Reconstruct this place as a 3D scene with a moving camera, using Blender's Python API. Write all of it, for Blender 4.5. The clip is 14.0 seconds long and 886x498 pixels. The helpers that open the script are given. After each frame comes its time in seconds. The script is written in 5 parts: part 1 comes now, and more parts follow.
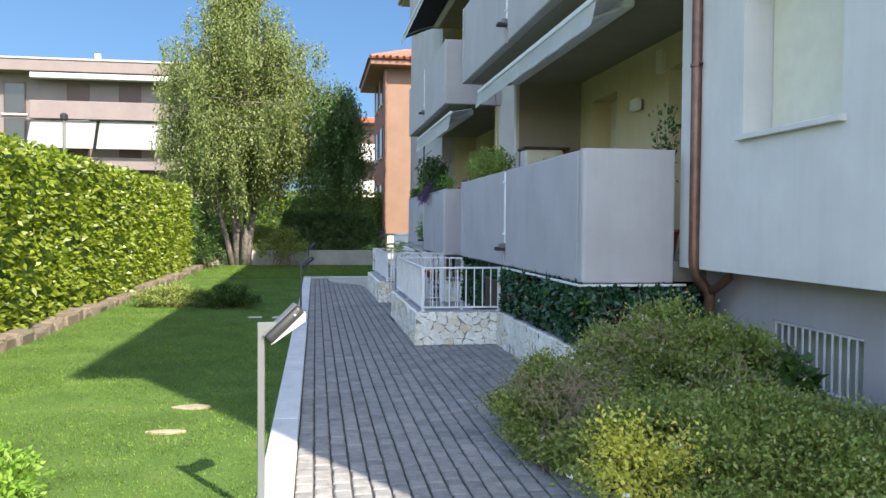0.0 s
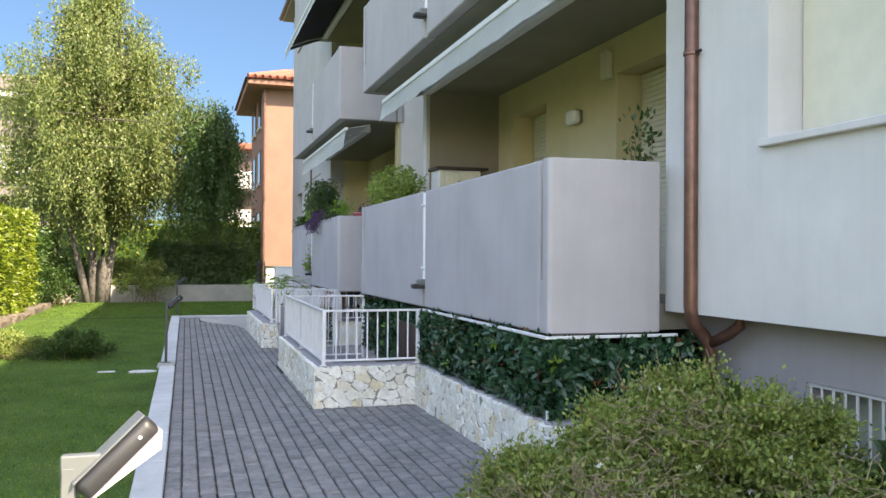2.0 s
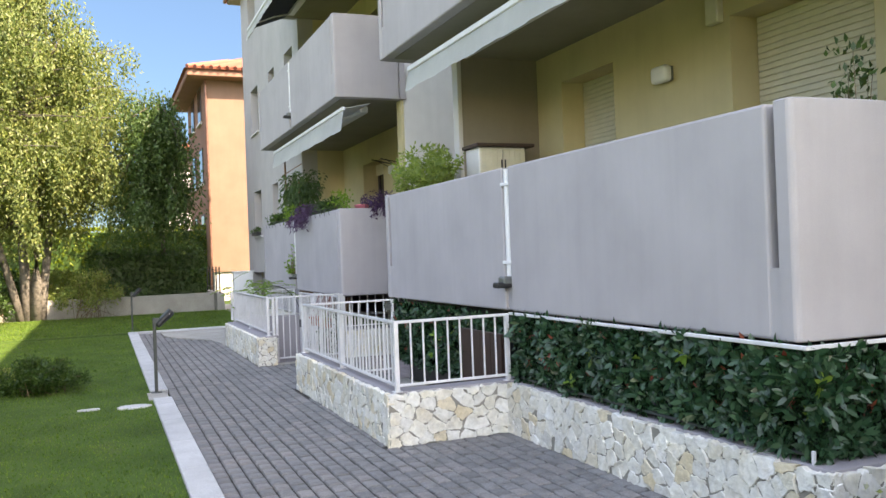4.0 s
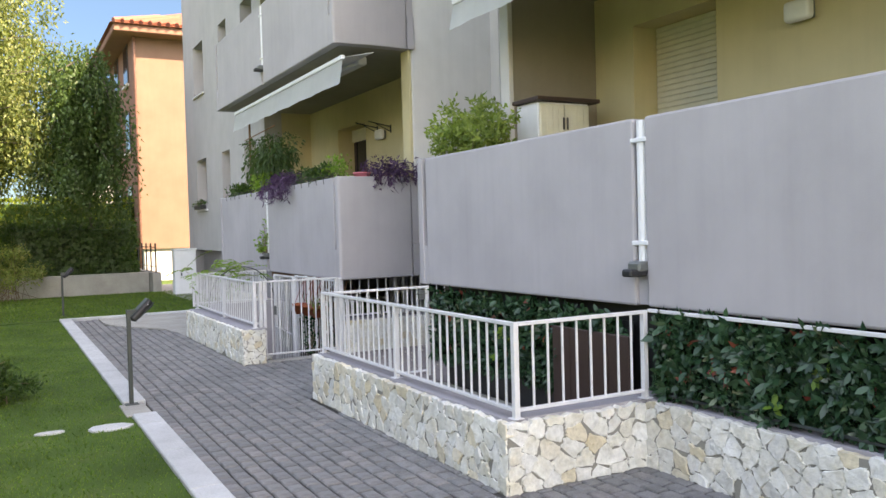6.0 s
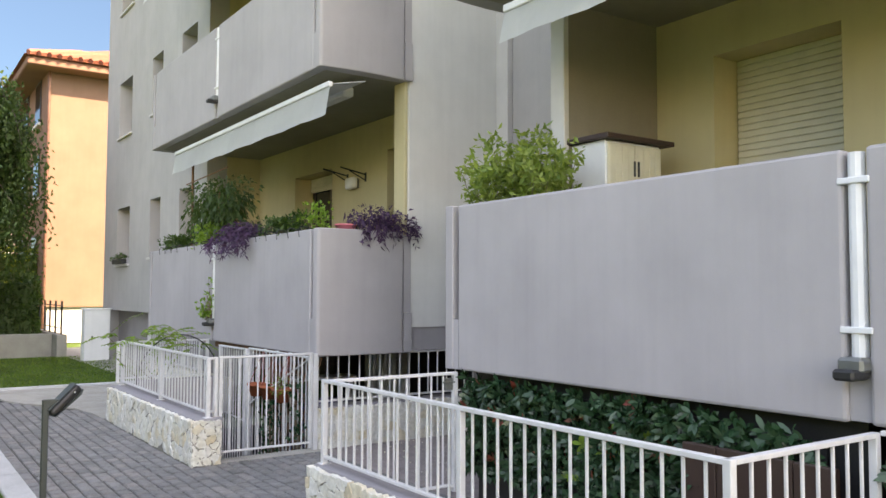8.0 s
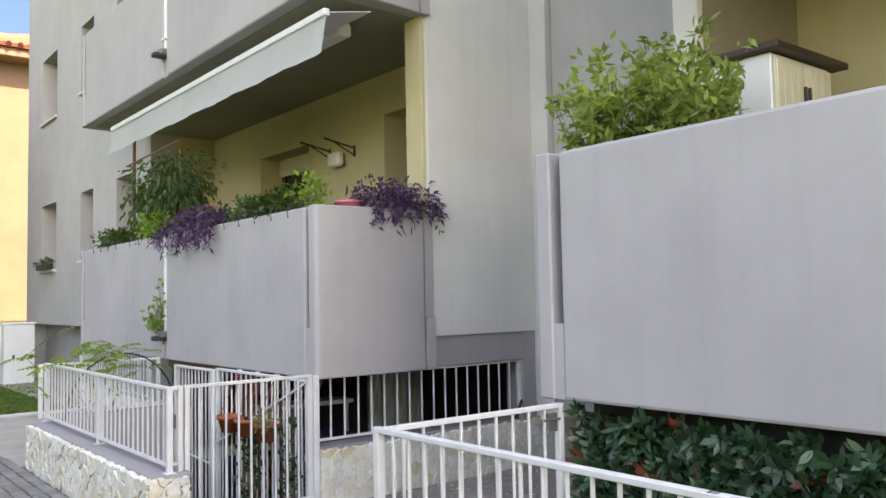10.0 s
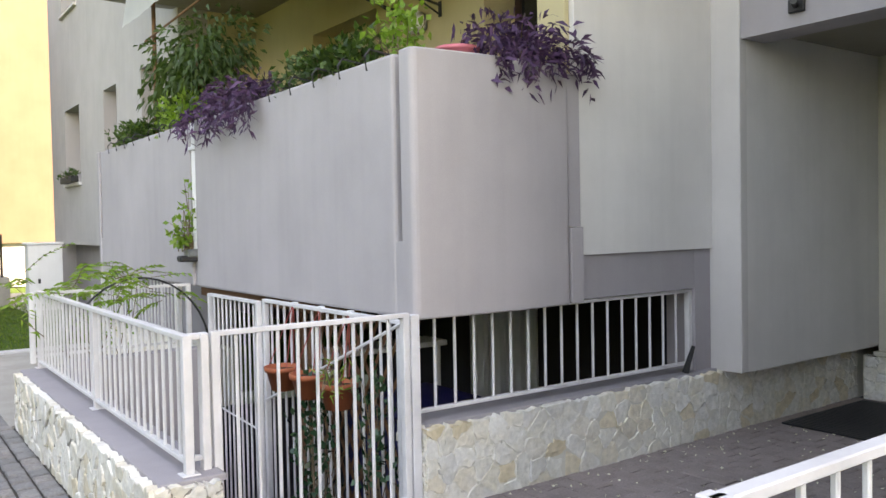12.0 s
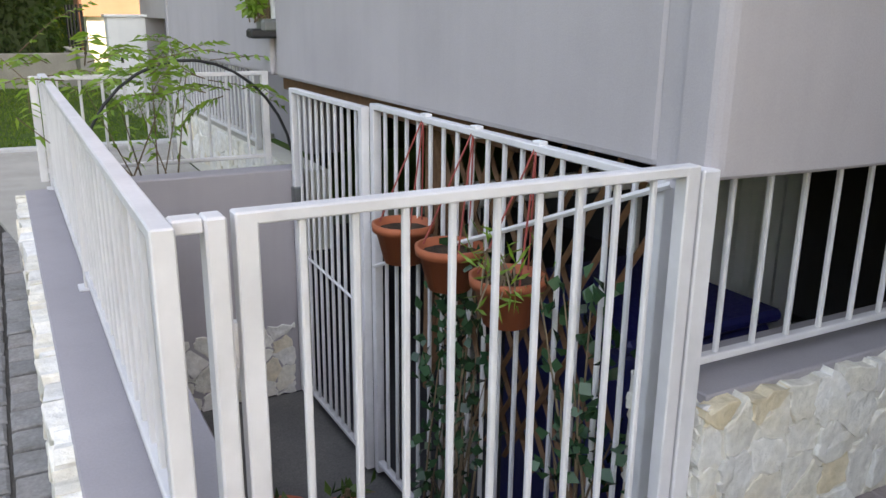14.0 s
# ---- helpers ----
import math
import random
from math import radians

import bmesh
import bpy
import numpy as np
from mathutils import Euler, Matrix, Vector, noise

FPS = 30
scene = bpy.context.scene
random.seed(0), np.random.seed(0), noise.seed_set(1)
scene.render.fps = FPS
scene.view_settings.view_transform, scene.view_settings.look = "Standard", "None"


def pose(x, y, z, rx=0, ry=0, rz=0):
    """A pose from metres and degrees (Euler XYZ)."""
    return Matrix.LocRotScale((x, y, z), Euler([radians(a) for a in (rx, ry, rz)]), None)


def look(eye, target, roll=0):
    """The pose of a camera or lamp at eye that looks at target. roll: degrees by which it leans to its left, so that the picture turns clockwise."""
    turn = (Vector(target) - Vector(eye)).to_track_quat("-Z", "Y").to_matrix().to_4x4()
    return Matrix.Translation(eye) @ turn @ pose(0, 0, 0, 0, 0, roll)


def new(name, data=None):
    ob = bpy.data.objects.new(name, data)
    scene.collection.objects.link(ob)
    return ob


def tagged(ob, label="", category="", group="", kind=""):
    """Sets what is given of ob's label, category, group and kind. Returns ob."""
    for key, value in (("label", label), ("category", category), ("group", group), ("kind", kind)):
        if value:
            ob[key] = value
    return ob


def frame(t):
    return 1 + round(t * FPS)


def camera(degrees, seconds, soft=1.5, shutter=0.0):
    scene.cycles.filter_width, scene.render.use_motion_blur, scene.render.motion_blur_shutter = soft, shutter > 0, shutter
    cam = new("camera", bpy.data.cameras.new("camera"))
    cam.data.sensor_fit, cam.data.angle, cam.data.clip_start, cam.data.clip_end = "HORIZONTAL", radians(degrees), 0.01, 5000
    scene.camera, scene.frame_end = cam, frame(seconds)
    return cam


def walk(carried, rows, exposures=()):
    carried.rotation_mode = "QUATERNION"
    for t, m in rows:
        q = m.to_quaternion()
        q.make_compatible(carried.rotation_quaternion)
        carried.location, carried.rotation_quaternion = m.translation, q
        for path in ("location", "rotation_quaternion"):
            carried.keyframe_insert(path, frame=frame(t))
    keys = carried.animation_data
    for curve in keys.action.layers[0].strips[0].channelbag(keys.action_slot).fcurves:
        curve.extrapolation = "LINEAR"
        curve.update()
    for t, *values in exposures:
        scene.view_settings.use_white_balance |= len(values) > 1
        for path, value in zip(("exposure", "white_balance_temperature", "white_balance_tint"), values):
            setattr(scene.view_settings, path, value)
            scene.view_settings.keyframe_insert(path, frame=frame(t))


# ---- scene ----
cam = camera(57.0, 14.0)
METRES, EYE, TILT, LEAN, TURN = 15.6, 1.55, 0.0, 0.0, -9.0
ROWS = [
    (0.0, 0.0, 0.0, 0.0, 0.13, -1.74, -0.44),
    (0.5, -0.0018, 0.0264, 0.0006, -1.95, -1.55, -0.4),
    (1.0, -0.0076, 0.059, 0.0004, -4.27, -1.08, -0.38),
    (1.5, -0.0119, 0.0936, -0.0004, -6.6, -0.38, -0.42),
    (2.0, -0.0199, 0.1279, 0.0003, -8.5, 0.54, -0.4),
    (2.5, -0.0333, 0.1625, 0.0009, -10.11, 1.35, 0.06),
    (3.0, -0.054, 0.1944, -0.0003, -11.26, 1.65, 0.77),
    (3.5, -0.0758, 0.2236, 0.0007, -12.51, 1.25, 1.51),
    (4.0, -0.092, 0.2548, -0.0008, -13.69, 0.24, 2.14),
    (6.5, -0.1538, 0.4243, 0.0024, -21.1, -1.39, 0.8),
    (7.0, -0.1603, 0.4586, 0.0038, -22.56, 0.64, 0.34),
    (7.5, -0.1607, 0.4922, 0.0043, -23.86, 2.24, -0.12),
    (8.0, -0.16, 0.5269, 0.0028, -25.76, 3.06, -0.18),
    (10.5, -0.1378, 0.7104, -0.0027, -30.04, 3.17, 1.2),
    (11.0, -0.1312, 0.7472, -0.0049, -29.26, 2.1, 1.18),
    (11.5, -0.123, 0.7821, -0.0065, -28.22, 0.46, 0.96),
    (12.0, -0.1065, 0.8166, -0.0093, -26.71, -1.79, 1.1),
    (12.5, -0.097, 0.8518, -0.0097, -25.43, -4.8, 1.04),
    (13.0, -0.0873, 0.8876, -0.0117, -23.97, -7.94, 1.03),
    (13.5, -0.0804, 0.9231, -0.0141, -21.66, -11.78, 0.4),
    (14.0, -0.0717, 0.9542, -0.0174, -19.01, -16.13, -0.58),
]
walk(cam, [(t, pose(0, 0, EYE, TILT, LEAN, TURN) @ pose(METRES * x, METRES * y, METRES * z, 90 + pitch, roll, yaw)) for t, x, y, z, yaw, pitch, roll in ROWS],
     exposures=[(0.0, 1.42, 7000, 9), (2.0, 1.78, 8000, 13), (4.0, 2.03, 8900, 16), (6.5, 2.06, 9600, 17), (8.0, 2.08, 10000, 17), (10.5, 2.3, 10300, 17), (12.5, 2.4, 10500, 17), (14.0, 2.12, 10000, 16)])

# ---- world, sun, exposure ----
SUN_FROM = Vector((0.505 * math.cos(radians(42.2)), -0.863 * math.cos(radians(42.2)), math.sin(radians(42.2))))
world = bpy.data.worlds.new("sky")
scene.world = world
world.use_nodes = True
sky = world.node_tree.nodes.new("ShaderNodeTexSky")
sky.sky_type, sky.sun_disc = "NISHITA", False
sky.sun_elevation, sky.sun_rotation = radians(42.2), math.atan2(SUN_FROM.x, SUN_FROM.y)
sky.air_density, sky.dust_density, sky.ozone_density = 1.0, 0.6, 1.6
# the clear sky is deepest low down, away from the sun
tree_ = world.node_tree
coord = tree_.nodes.new("ShaderNodeTexCoord")
axes = tree_.nodes.new("ShaderNodeSeparateXYZ")
tree_.links.new(coord.outputs["Generated"], axes.inputs[0])
depth = tree_.nodes.new("ShaderNodeValToRGB")
depth.color_ramp.elements.new(0.5)
for e, (p, c) in zip(depth.color_ramp.elements, ((0.08, (0.15, 0.225, 0.33, 1)), (0.44, (0.25, 0.345, 0.44, 1)), (0.88, (1.95, 1.79, 1.66, 1)))):
    e.position, e.color = p, c
height_ = tree_.nodes.new("ShaderNodeMath")
height_.operation = "MULTIPLY_ADD"
height_.inputs[1].default_value = -0.35
tree_.links.new(axes.outputs["Y"], height_.inputs[0])
tree_.links.new(axes.outputs["Z"], height_.inputs[2])
shift_ = tree_.nodes.new("ShaderNodeMath")
shift_.operation, shift_.use_clamp = "ADD", True
shift_.inputs[1].default_value = 0.4
tree_.links.new(height_.outputs[0], shift_.inputs[0])
tree_.links.new(shift_.outputs[0], depth.inputs["Fac"])
times = tree_.nodes.new("ShaderNodeMix")
times.data_type, times.blend_type = "RGBA", "MULTIPLY"
times.inputs[0].default_value = 1.0
tree_.links.new(sky.outputs[0], times.inputs[6])
tree_.links.new(depth.outputs[0], times.inputs[7])
tree_.links.new(times.outputs[2], tree_.nodes["Background"].inputs["Color"])
world.node_tree.nodes["Background"].inputs["Strength"].default_value = 0.15
sun = new("sun", bpy.data.lights.new("sun", "SUN"))
sun.data.energy, sun.data.angle, sun.data.color = 5.0, radians(0.5), (1.0, 0.94, 0.84)
sun.matrix_world = look(SUN_FROM * 60, (0, 0, 0))

# ---- materials ----
def mat(name, rough=0.8, metal=0.0, spec=0.4):
    m = bpy.data.materials.new(name)
    m.use_nodes = True
    b = m.node_tree.nodes["Principled BSDF"]
    b.inputs["Roughness"].default_value, b.inputs["Metallic"].default_value = rough, metal
    b.inputs["Specular IOR Level"].default_value = spec
    return m, m.node_tree, b


def node(tree, kind, **inputs):
    n = tree.nodes.new(kind)
    for k, v in inputs.items():
        n.inputs[k.replace("_", " ")].default_value = v
    return n


def noise_tex(tree, scale, detail=4.0, rough=0.6):
    geo = tree.nodes.new("ShaderNodeTexCoord")
    n = node(tree, "ShaderNodeTexNoise", Scale=scale, Detail=detail, Roughness=rough)
    tree.links.new(geo.outputs["Object"], n.inputs["Vector"])
    return n


def ramp(tree, fac, stops):
    r = tree.nodes.new("ShaderNodeValToRGB")
    while len(r.color_ramp.elements) < len(stops):
        r.color_ramp.elements.new(0.5)
    for e, (p, c) in zip(r.color_ramp.elements, stops):
        e.position, e.color = p, (*c, 1)
    tree.links.new(fac, r.inputs["Fac"])
    return r.outputs["Color"]


def mixc(tree, fac, a, b, blend="MIX"):
    m = tree.nodes.new("ShaderNodeMix")
    m.data_type, m.blend_type = "RGBA", blend
    for socket, v in ((m.inputs[0], fac), (m.inputs[6], a), (m.inputs[7], b)):
        if isinstance(v, (float, int)):
            socket.default_value = v
        elif isinstance(v, tuple):
            socket.default_value = (*v, 1)
        else:
            tree.links.new(v, socket)
    return m.outputs[2]


def bump(tree, bsdf, height, strength, dist):
    b = node(tree, "ShaderNodeBump", Strength=strength, Distance=dist)
    tree.links.new(height, b.inputs["Height"])
    tree.links.new(b.outputs["Normal"], bsdf.inputs["Normal"])


def shade(c, k):
    return tuple(min(1.0, v * k) for v in c)


def stucco(name, c, rough=0.85, grain=220.0, stain=0.10, strength=0.25):
    """Painted render: fine grain, broad blotches, faint vertical streaks."""
    m, t, b = mat(name, rough, 0, 0.25)
    big, fine = noise_tex(t, 1.3, 5), noise_tex(t, grain, 3)
    streak = noise_tex(t, 1.0, 4)
    mp = t.nodes.new("ShaderNodeMapping")
    mp.inputs["Scale"].default_value = (9, 9, 0.5)
    t.links.new(streak.inputs["Vector"].links[0].from_socket, mp.inputs["Vector"])
    t.links.new(mp.outputs[0], streak.inputs["Vector"])
    col = ramp(t, big.outputs["Fac"], [(0.3, shade(c, 1 - stain)), (0.7, shade(c, 1 + stain * 0.5))])
    st = ramp(t, streak.outputs["Fac"], [(0.45, (1, 1, 1)), (0.8, (1 - stain,) * 3)])
    col = mixc(t, 0.6, col, st, "MULTIPLY")
    gr = ramp(t, fine.outputs["Fac"], [(0.3, (0.93,) * 3), (0.7, (1.0,) * 3)])
    t.links.new(mixc(t, 1.0, col, gr, "MULTIPLY"), b.inputs["Base Color"])
    bump(t, b, fine.outputs["Fac"], strength, 0.003)
    return m


def metal_paint(name, c, rough=0.45, metal=0.0, wear=0.08):
    m, t, b = mat(name, rough, metal, 0.5)
    n, f = noise_tex(t, 6, 5), noise_tex(t, 90, 3)
    col = ramp(t, n.outputs["Fac"], [(0.35, shade(c, 1 - wear)), (0.65, c)])
    t.links.new(col, b.inputs["Base Color"])
    t.links.new(ramp(t, f.outputs["Fac"], [(0.3, (rough * 0.8,) * 3), (0.7, (min(1, rough * 1.25),) * 3)]), b.inputs["Roughness"])
    bump(t, b, f.outputs["Fac"], 0.08, 0.001)
    return m


def pieces_mat(name, colours, rough=0.85, grain=60.0, strength=0.5, dist=0.004, stain=(0.5, 0.5, 0.48), amount=0.5):
    """Stones, pavers: each one its own tone, with mottling and grain."""
    m, t, b = mat(name, rough, 0, 0.3)
    info = t.nodes.new("ShaderNodeObjectInfo")
    geo = t.nodes.new("ShaderNodeNewGeometry")
    add = node(t, "ShaderNodeMath")
    add.operation = "ADD"
    t.links.new(info.outputs["Random"], add.inputs[0])
    t.links.new(geo.outputs["Random Per Island"], add.inputs[1])
    fr = node(t, "ShaderNodeMath")
    fr.operation = "FRACT"
    t.links.new(add.outputs[0], fr.inputs[0])
    n = len(colours)
    base = ramp(t, fr.outputs[0], [(i / max(1, n - 1), c) for i, c in enumerate(colours)])
    wn, fn = noise_tex(t, 9, 6, 0.65), noise_tex(t, grain, 4)
    w2 = noise_tex(t, 0.8, 4)
    col = mixc(t, ramp(t, wn.outputs["Fac"], [(0.45, (0, 0, 0)), (0.75, (amount,) * 3)]), base, stain, "MULTIPLY")
    col = mixc(t, 1.0, col, ramp(t, w2.outputs["Fac"], [(0.3, (0.84,) * 3), (0.7, (1.08,) * 3)]), "MULTIPLY")
    col = mixc(t, 1.0, col, ramp(t, fn.outputs["Fac"], [(0.25, (0.75,) * 3), (0.75, (1.12,) * 3)]), "MULTIPLY")
    t.links.new(col, b.inputs["Base Color"])
    bump(t, b, mixc(t, 0.5, fn.outputs["Fac"], wn.outputs["Fac"]), strength, dist)
    return m


def leaf_mat(name, colours, rough=0.45, through_amount=0.35, spec=0.4):
    m, t, b = mat(name, rough, 0, spec)
    geo = t.nodes.new("ShaderNodeNewGeometry")
    n = len(colours)
    col = ramp(t, geo.outputs["Random Per Island"], [(i / max(1, n - 1), c) for i, c in enumerate(colours)])
    big = noise_tex(t, 1.6, 3)
    col = mixc(t, 1.0, col, ramp(t, big.outputs["Fac"], [(0.3, (0.75,) * 3), (0.7, (1.15,) * 3)]), "MULTIPLY")
    t.links.new(col, b.inputs["Base Color"])
    tr = t.nodes.new("ShaderNodeBsdfTranslucent")
    t.links.new(mixc(t, 1.0, col, (1.25, 1.3, 0.6), "MULTIPLY"), tr.inputs["Color"])
    mx = t.nodes.new("ShaderNodeMixShader")
    mx.inputs[0].default_value = through_amount
    t.links.new(b.outputs[0], mx.inputs[1])
    t.links.new(tr.outputs[0], mx.inputs[2])
    t.links.new(mx.outputs[0], t.nodes["Material Output"].inputs["Surface"])
    return m


def ground_mat(name, stops, scale=3.0, grain=70.0, rough=0.95, strength=0.6, dist=0.02):
    m, t, b = mat(name, rough, 0, 0.2)
    a, f, w = noise_tex(t, scale, 6), noise_tex(t, grain, 4), noise_tex(t, 0.35, 3)
    col = ramp(t, a.outputs["Fac"], stops)
    col = mixc(t, 1.0, col, ramp(t, f.outputs["Fac"], [(0.3, (0.7,) * 3), (0.7, (1.15,) * 3)]), "MULTIPLY")
    col = mixc(t, 1.0, col, ramp(t, w.outputs["Fac"], [(0.3, (0.85,) * 3), (0.7, (1.1,) * 3)]), "MULTIPLY")
    t.links.new(col, b.inputs["Base Color"])
    bump(t, b, f.outputs["Fac"], strength, dist)
    return m


TAUPE = stucco("taupe_render", (0.425, 0.397, 0.412))
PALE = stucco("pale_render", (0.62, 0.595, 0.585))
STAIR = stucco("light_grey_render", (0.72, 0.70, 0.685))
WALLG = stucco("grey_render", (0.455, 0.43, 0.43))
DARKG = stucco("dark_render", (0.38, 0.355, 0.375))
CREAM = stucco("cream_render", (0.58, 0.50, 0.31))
# soffit colour lowered to put part of the loggias' shade into it
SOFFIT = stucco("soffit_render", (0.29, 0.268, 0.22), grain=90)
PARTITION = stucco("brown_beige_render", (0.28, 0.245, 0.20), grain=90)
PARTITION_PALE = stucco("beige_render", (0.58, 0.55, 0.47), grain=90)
CAPM = stucco("wall_cap_render", (0.34, 0.32, 0.34), grain=150)
FLOORD = ground_mat("dark_cement", [(0.3, (0.10, 0.10, 0.10)), (0.7, (0.16, 0.155, 0.15))], 2.5, 150, 0.9, 0.3, 0.004)
MORTAR = stucco("mortar", (0.70, 0.67, 0.60), grain=90, strength=0.6)
CREVICE = stucco("crevice_mortar", (0.27, 0.255, 0.225), grain=90, strength=0.6)
ORANGE = stucco("orange_render", (0.23, 0.143, 0.106))
ORANGE_DARK = stucco("terracotta_render", (0.27, 0.145, 0.105))
FARPINK = stucco("far_mauve_render", (0.20, 0.163, 0.16))
FARPALE = stucco("far_pale_render", (0.175, 0.155, 0.152))
WHITEP = metal_paint("white_paint", (0.74, 0.74, 0.76), 0.4)
RAILP = metal_paint("rail_white_paint", (0.70, 0.69, 0.705), 0.42, wear=0.15)
DARKM = metal_paint("dark_green_metal", (0.035, 0.045, 0.045), 0.45)
GREYM = metal_paint("grey_lamp_metal", (0.17, 0.18, 0.178), 0.4, 0.4)
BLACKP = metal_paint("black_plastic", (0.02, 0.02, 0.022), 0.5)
COPPER = metal_paint("aged_copper", (0.23, 0.12, 0.09), 0.42, 0.65, wear=0.4)
SHUTTER = metal_paint("cream_shutter", (0.66, 0.62, 0.50), 0.5)
AWNING = stucco("awning_cloth", (0.72, 0.73, 0.72), grain=400, stain=0.06, strength=0.1)
AWNDARK = stucco("awning_dark_cloth", (0.03, 0.034, 0.05), grain=300, stain=0.1, strength=0.1)
TERRACOTTA = stucco("terracotta_plastic", (0.42, 0.12, 0.06), 0.6, stain=0.2)
PINKPOT = stucco("pink_plastic", (0.70, 0.20, 0.25), 0.5)
SOIL = ground_mat("soil", [(0.3, (0.035, 0.024, 0.016)), (0.7, (0.075, 0.05, 0.035))], 20)
CONCRETE = ground_mat("concrete", [(0.3, (0.34, 0.32, 0.29)), (0.7, (0.46, 0.44, 0.40))], 2.5, 160, 0.9, 0.3, 0.004)
KERB = ground_mat("kerb_concrete", [(0.3, (0.48, 0.485, 0.485)), (0.7, (0.6, 0.605, 0.605))], 3.5, 190, 0.9, 0.3, 0.004)
GRASSG = ground_mat("lawn_ground", [(0.3, (0.05, 0.095, 0.018)), (0.55, (0.075, 0.135, 0.028)), (0.75, (0.11, 0.145, 0.042))], 1.6, 120)
JOINT = ground_mat("paver_joint", [(0.3, (0.055, 0.052, 0.048)), (0.7, (0.105, 0.098, 0.09))], 6, 150)
JOINT_BROWN = ground_mat("brown_joint", [(0.3, (0.15, 0.125, 0.12)), (0.7, (0.20, 0.168, 0.162))], 6, 150)
WOODM = pieces_mat("weathered_wood", [(0.20, 0.10, 0.055), (0.26, 0.14, 0.08)], 0.7, 40)
REDCORD = metal_paint("red_cord", (0.32, 0.06, 0.05), 0.7)
BROWNP = metal_paint("brown_panel", (0.05, 0.027, 0.022), 0.5)
PAVER = pieces_mat("paver", [(0.262, 0.258, 0.256), (0.22, 0.218, 0.219), (0.285, 0.268, 0.26), (0.24, 0.237, 0.236), (0.205, 0.203, 0.203)], 0.9, 70, 0.9, 0.006, (0.52, 0.5, 0.47), 0.75)
PAVER_DARK = pieces_mat("dark_paver", [(0.32, 0.27, 0.265), (0.305, 0.258, 0.254), (0.33, 0.275, 0.268)], 0.75, 90, 0.4, 0.003, (0.6, 0.6, 0.6), 0.6)
SLABM = pieces_mat("tan_slab", [(0.27, 0.22, 0.15), (0.31, 0.26, 0.18)], 0.95, 60)
STONE = pieces_mat("cream_stone", [(0.80, 0.78, 0.72), (0.85, 0.84, 0.81), (0.78, 0.74, 0.64), (0.86, 0.84, 0.81), (0.72, 0.71, 0.68), (0.83, 0.81, 0.76), (0.74, 0.64, 0.47), (0.81, 0.79, 0.74), (0.82, 0.80, 0.74), (0.84, 0.83, 0.80)], 0.85, 24, 1.0, 0.024, (0.82, 0.75, 0.60), 0.6)
ROCK = pieces_mat("border_rock", [(0.15, 0.12, 0.09), (0.19, 0.155, 0.12), (0.12, 0.105, 0.085)], 0.9, 40, 0.8, 0.01)
ROOFT = pieces_mat("roof_tile", [(0.30, 0.10, 0.065), (0.35, 0.125, 0.085), (0.26, 0.085, 0.055)], 0.85, 30)
BARK = pieces_mat("bark", [(0.10, 0.085, 0.07), (0.16, 0.14, 0.12)], 0.95, 30, 1.0, 0.02)
BIRCHBARK = pieces_mat("birch_bark", [(0.24, 0.22, 0.19), (0.15, 0.135, 0.12)], 0.9, 14, 0.8, 0.01, (0.12, 0.11, 0.10), 0.9)
TWIG = pieces_mat("twig", [(0.16, 0.11, 0.07), (0.24, 0.18, 0.12)], 0.9, 60)
DRY = pieces_mat("dry_twig", [(0.19, 0.15, 0.105), (0.27, 0.21, 0.15)], 0.9, 60)
# near-black that stands in for shade in the cellars and parapet slots
VOID = stucco("near_black_shade", (0.05, 0.05, 0.055))
BLUEP = metal_paint("blue_plastic", (0.008, 0.012, 0.09), 0.4)
L_HEDGE = leaf_mat("laurel_leaf", [(0.075, 0.12, 0.012), (0.13, 0.18, 0.018), (0.19, 0.25, 0.026), (0.25, 0.30, 0.04), (0.10, 0.15, 0.016)], 0.4)
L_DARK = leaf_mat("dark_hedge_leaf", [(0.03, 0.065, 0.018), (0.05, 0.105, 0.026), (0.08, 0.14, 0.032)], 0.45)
L_IVY = leaf_mat("artificial_laurel_leaf", [(0.012, 0.046, 0.022), (0.024, 0.074, 0.036), (0.055, 0.125, 0.066), (0.018, 0.056, 0.024), (0.034, 0.095, 0.047)], 0.27, 0.15, 0.5)
L_RED = leaf_mat("red_leaf", [(0.20, 0.03, 0.02), (0.30, 0.07, 0.04), (0.16, 0.05, 0.03)], 0.45, 0.2)
L_BIRCH = leaf_mat("birch_leaf", [(0.09, 0.13, 0.04), (0.13, 0.175, 0.055), (0.17, 0.21, 0.07), (0.23, 0.25, 0.085)], 0.5, 0.4)
L_BIRCHD = leaf_mat("birch_leaf_green", [(0.04, 0.085, 0.024), (0.065, 0.115, 0.032), (0.05, 0.095, 0.026)], 0.5, 0.35)
L_BUSH = leaf_mat("shrub_leaf", [(0.1, 0.15, 0.034), (0.165, 0.23, 0.052), (0.24, 0.295, 0.076), (0.31, 0.3, 0.115)], 0.5, 0.3)
# bright yellow leaf colour that paints a patch of sun on the shrub
L_SUNPATCH = leaf_mat("sun_patch_leaf", [(0.56, 0.50, 0.08), (0.68, 0.62, 0.16), (0.42, 0.44, 0.08)], 0.5, 0.35)
L_FRESH = leaf_mat("fresh_leaf", [(0.12, 0.24, 0.03), (0.18, 0.32, 0.05), (0.24, 0.36, 0.07)], 0.45, 0.4)
L_BAMBOO = leaf_mat("bamboo_leaf", [(0.19, 0.28, 0.06), (0.30, 0.38, 0.10), (0.13, 0.21, 0.05), (0.36, 0.42, 0.14)], 0.45, 0.4)
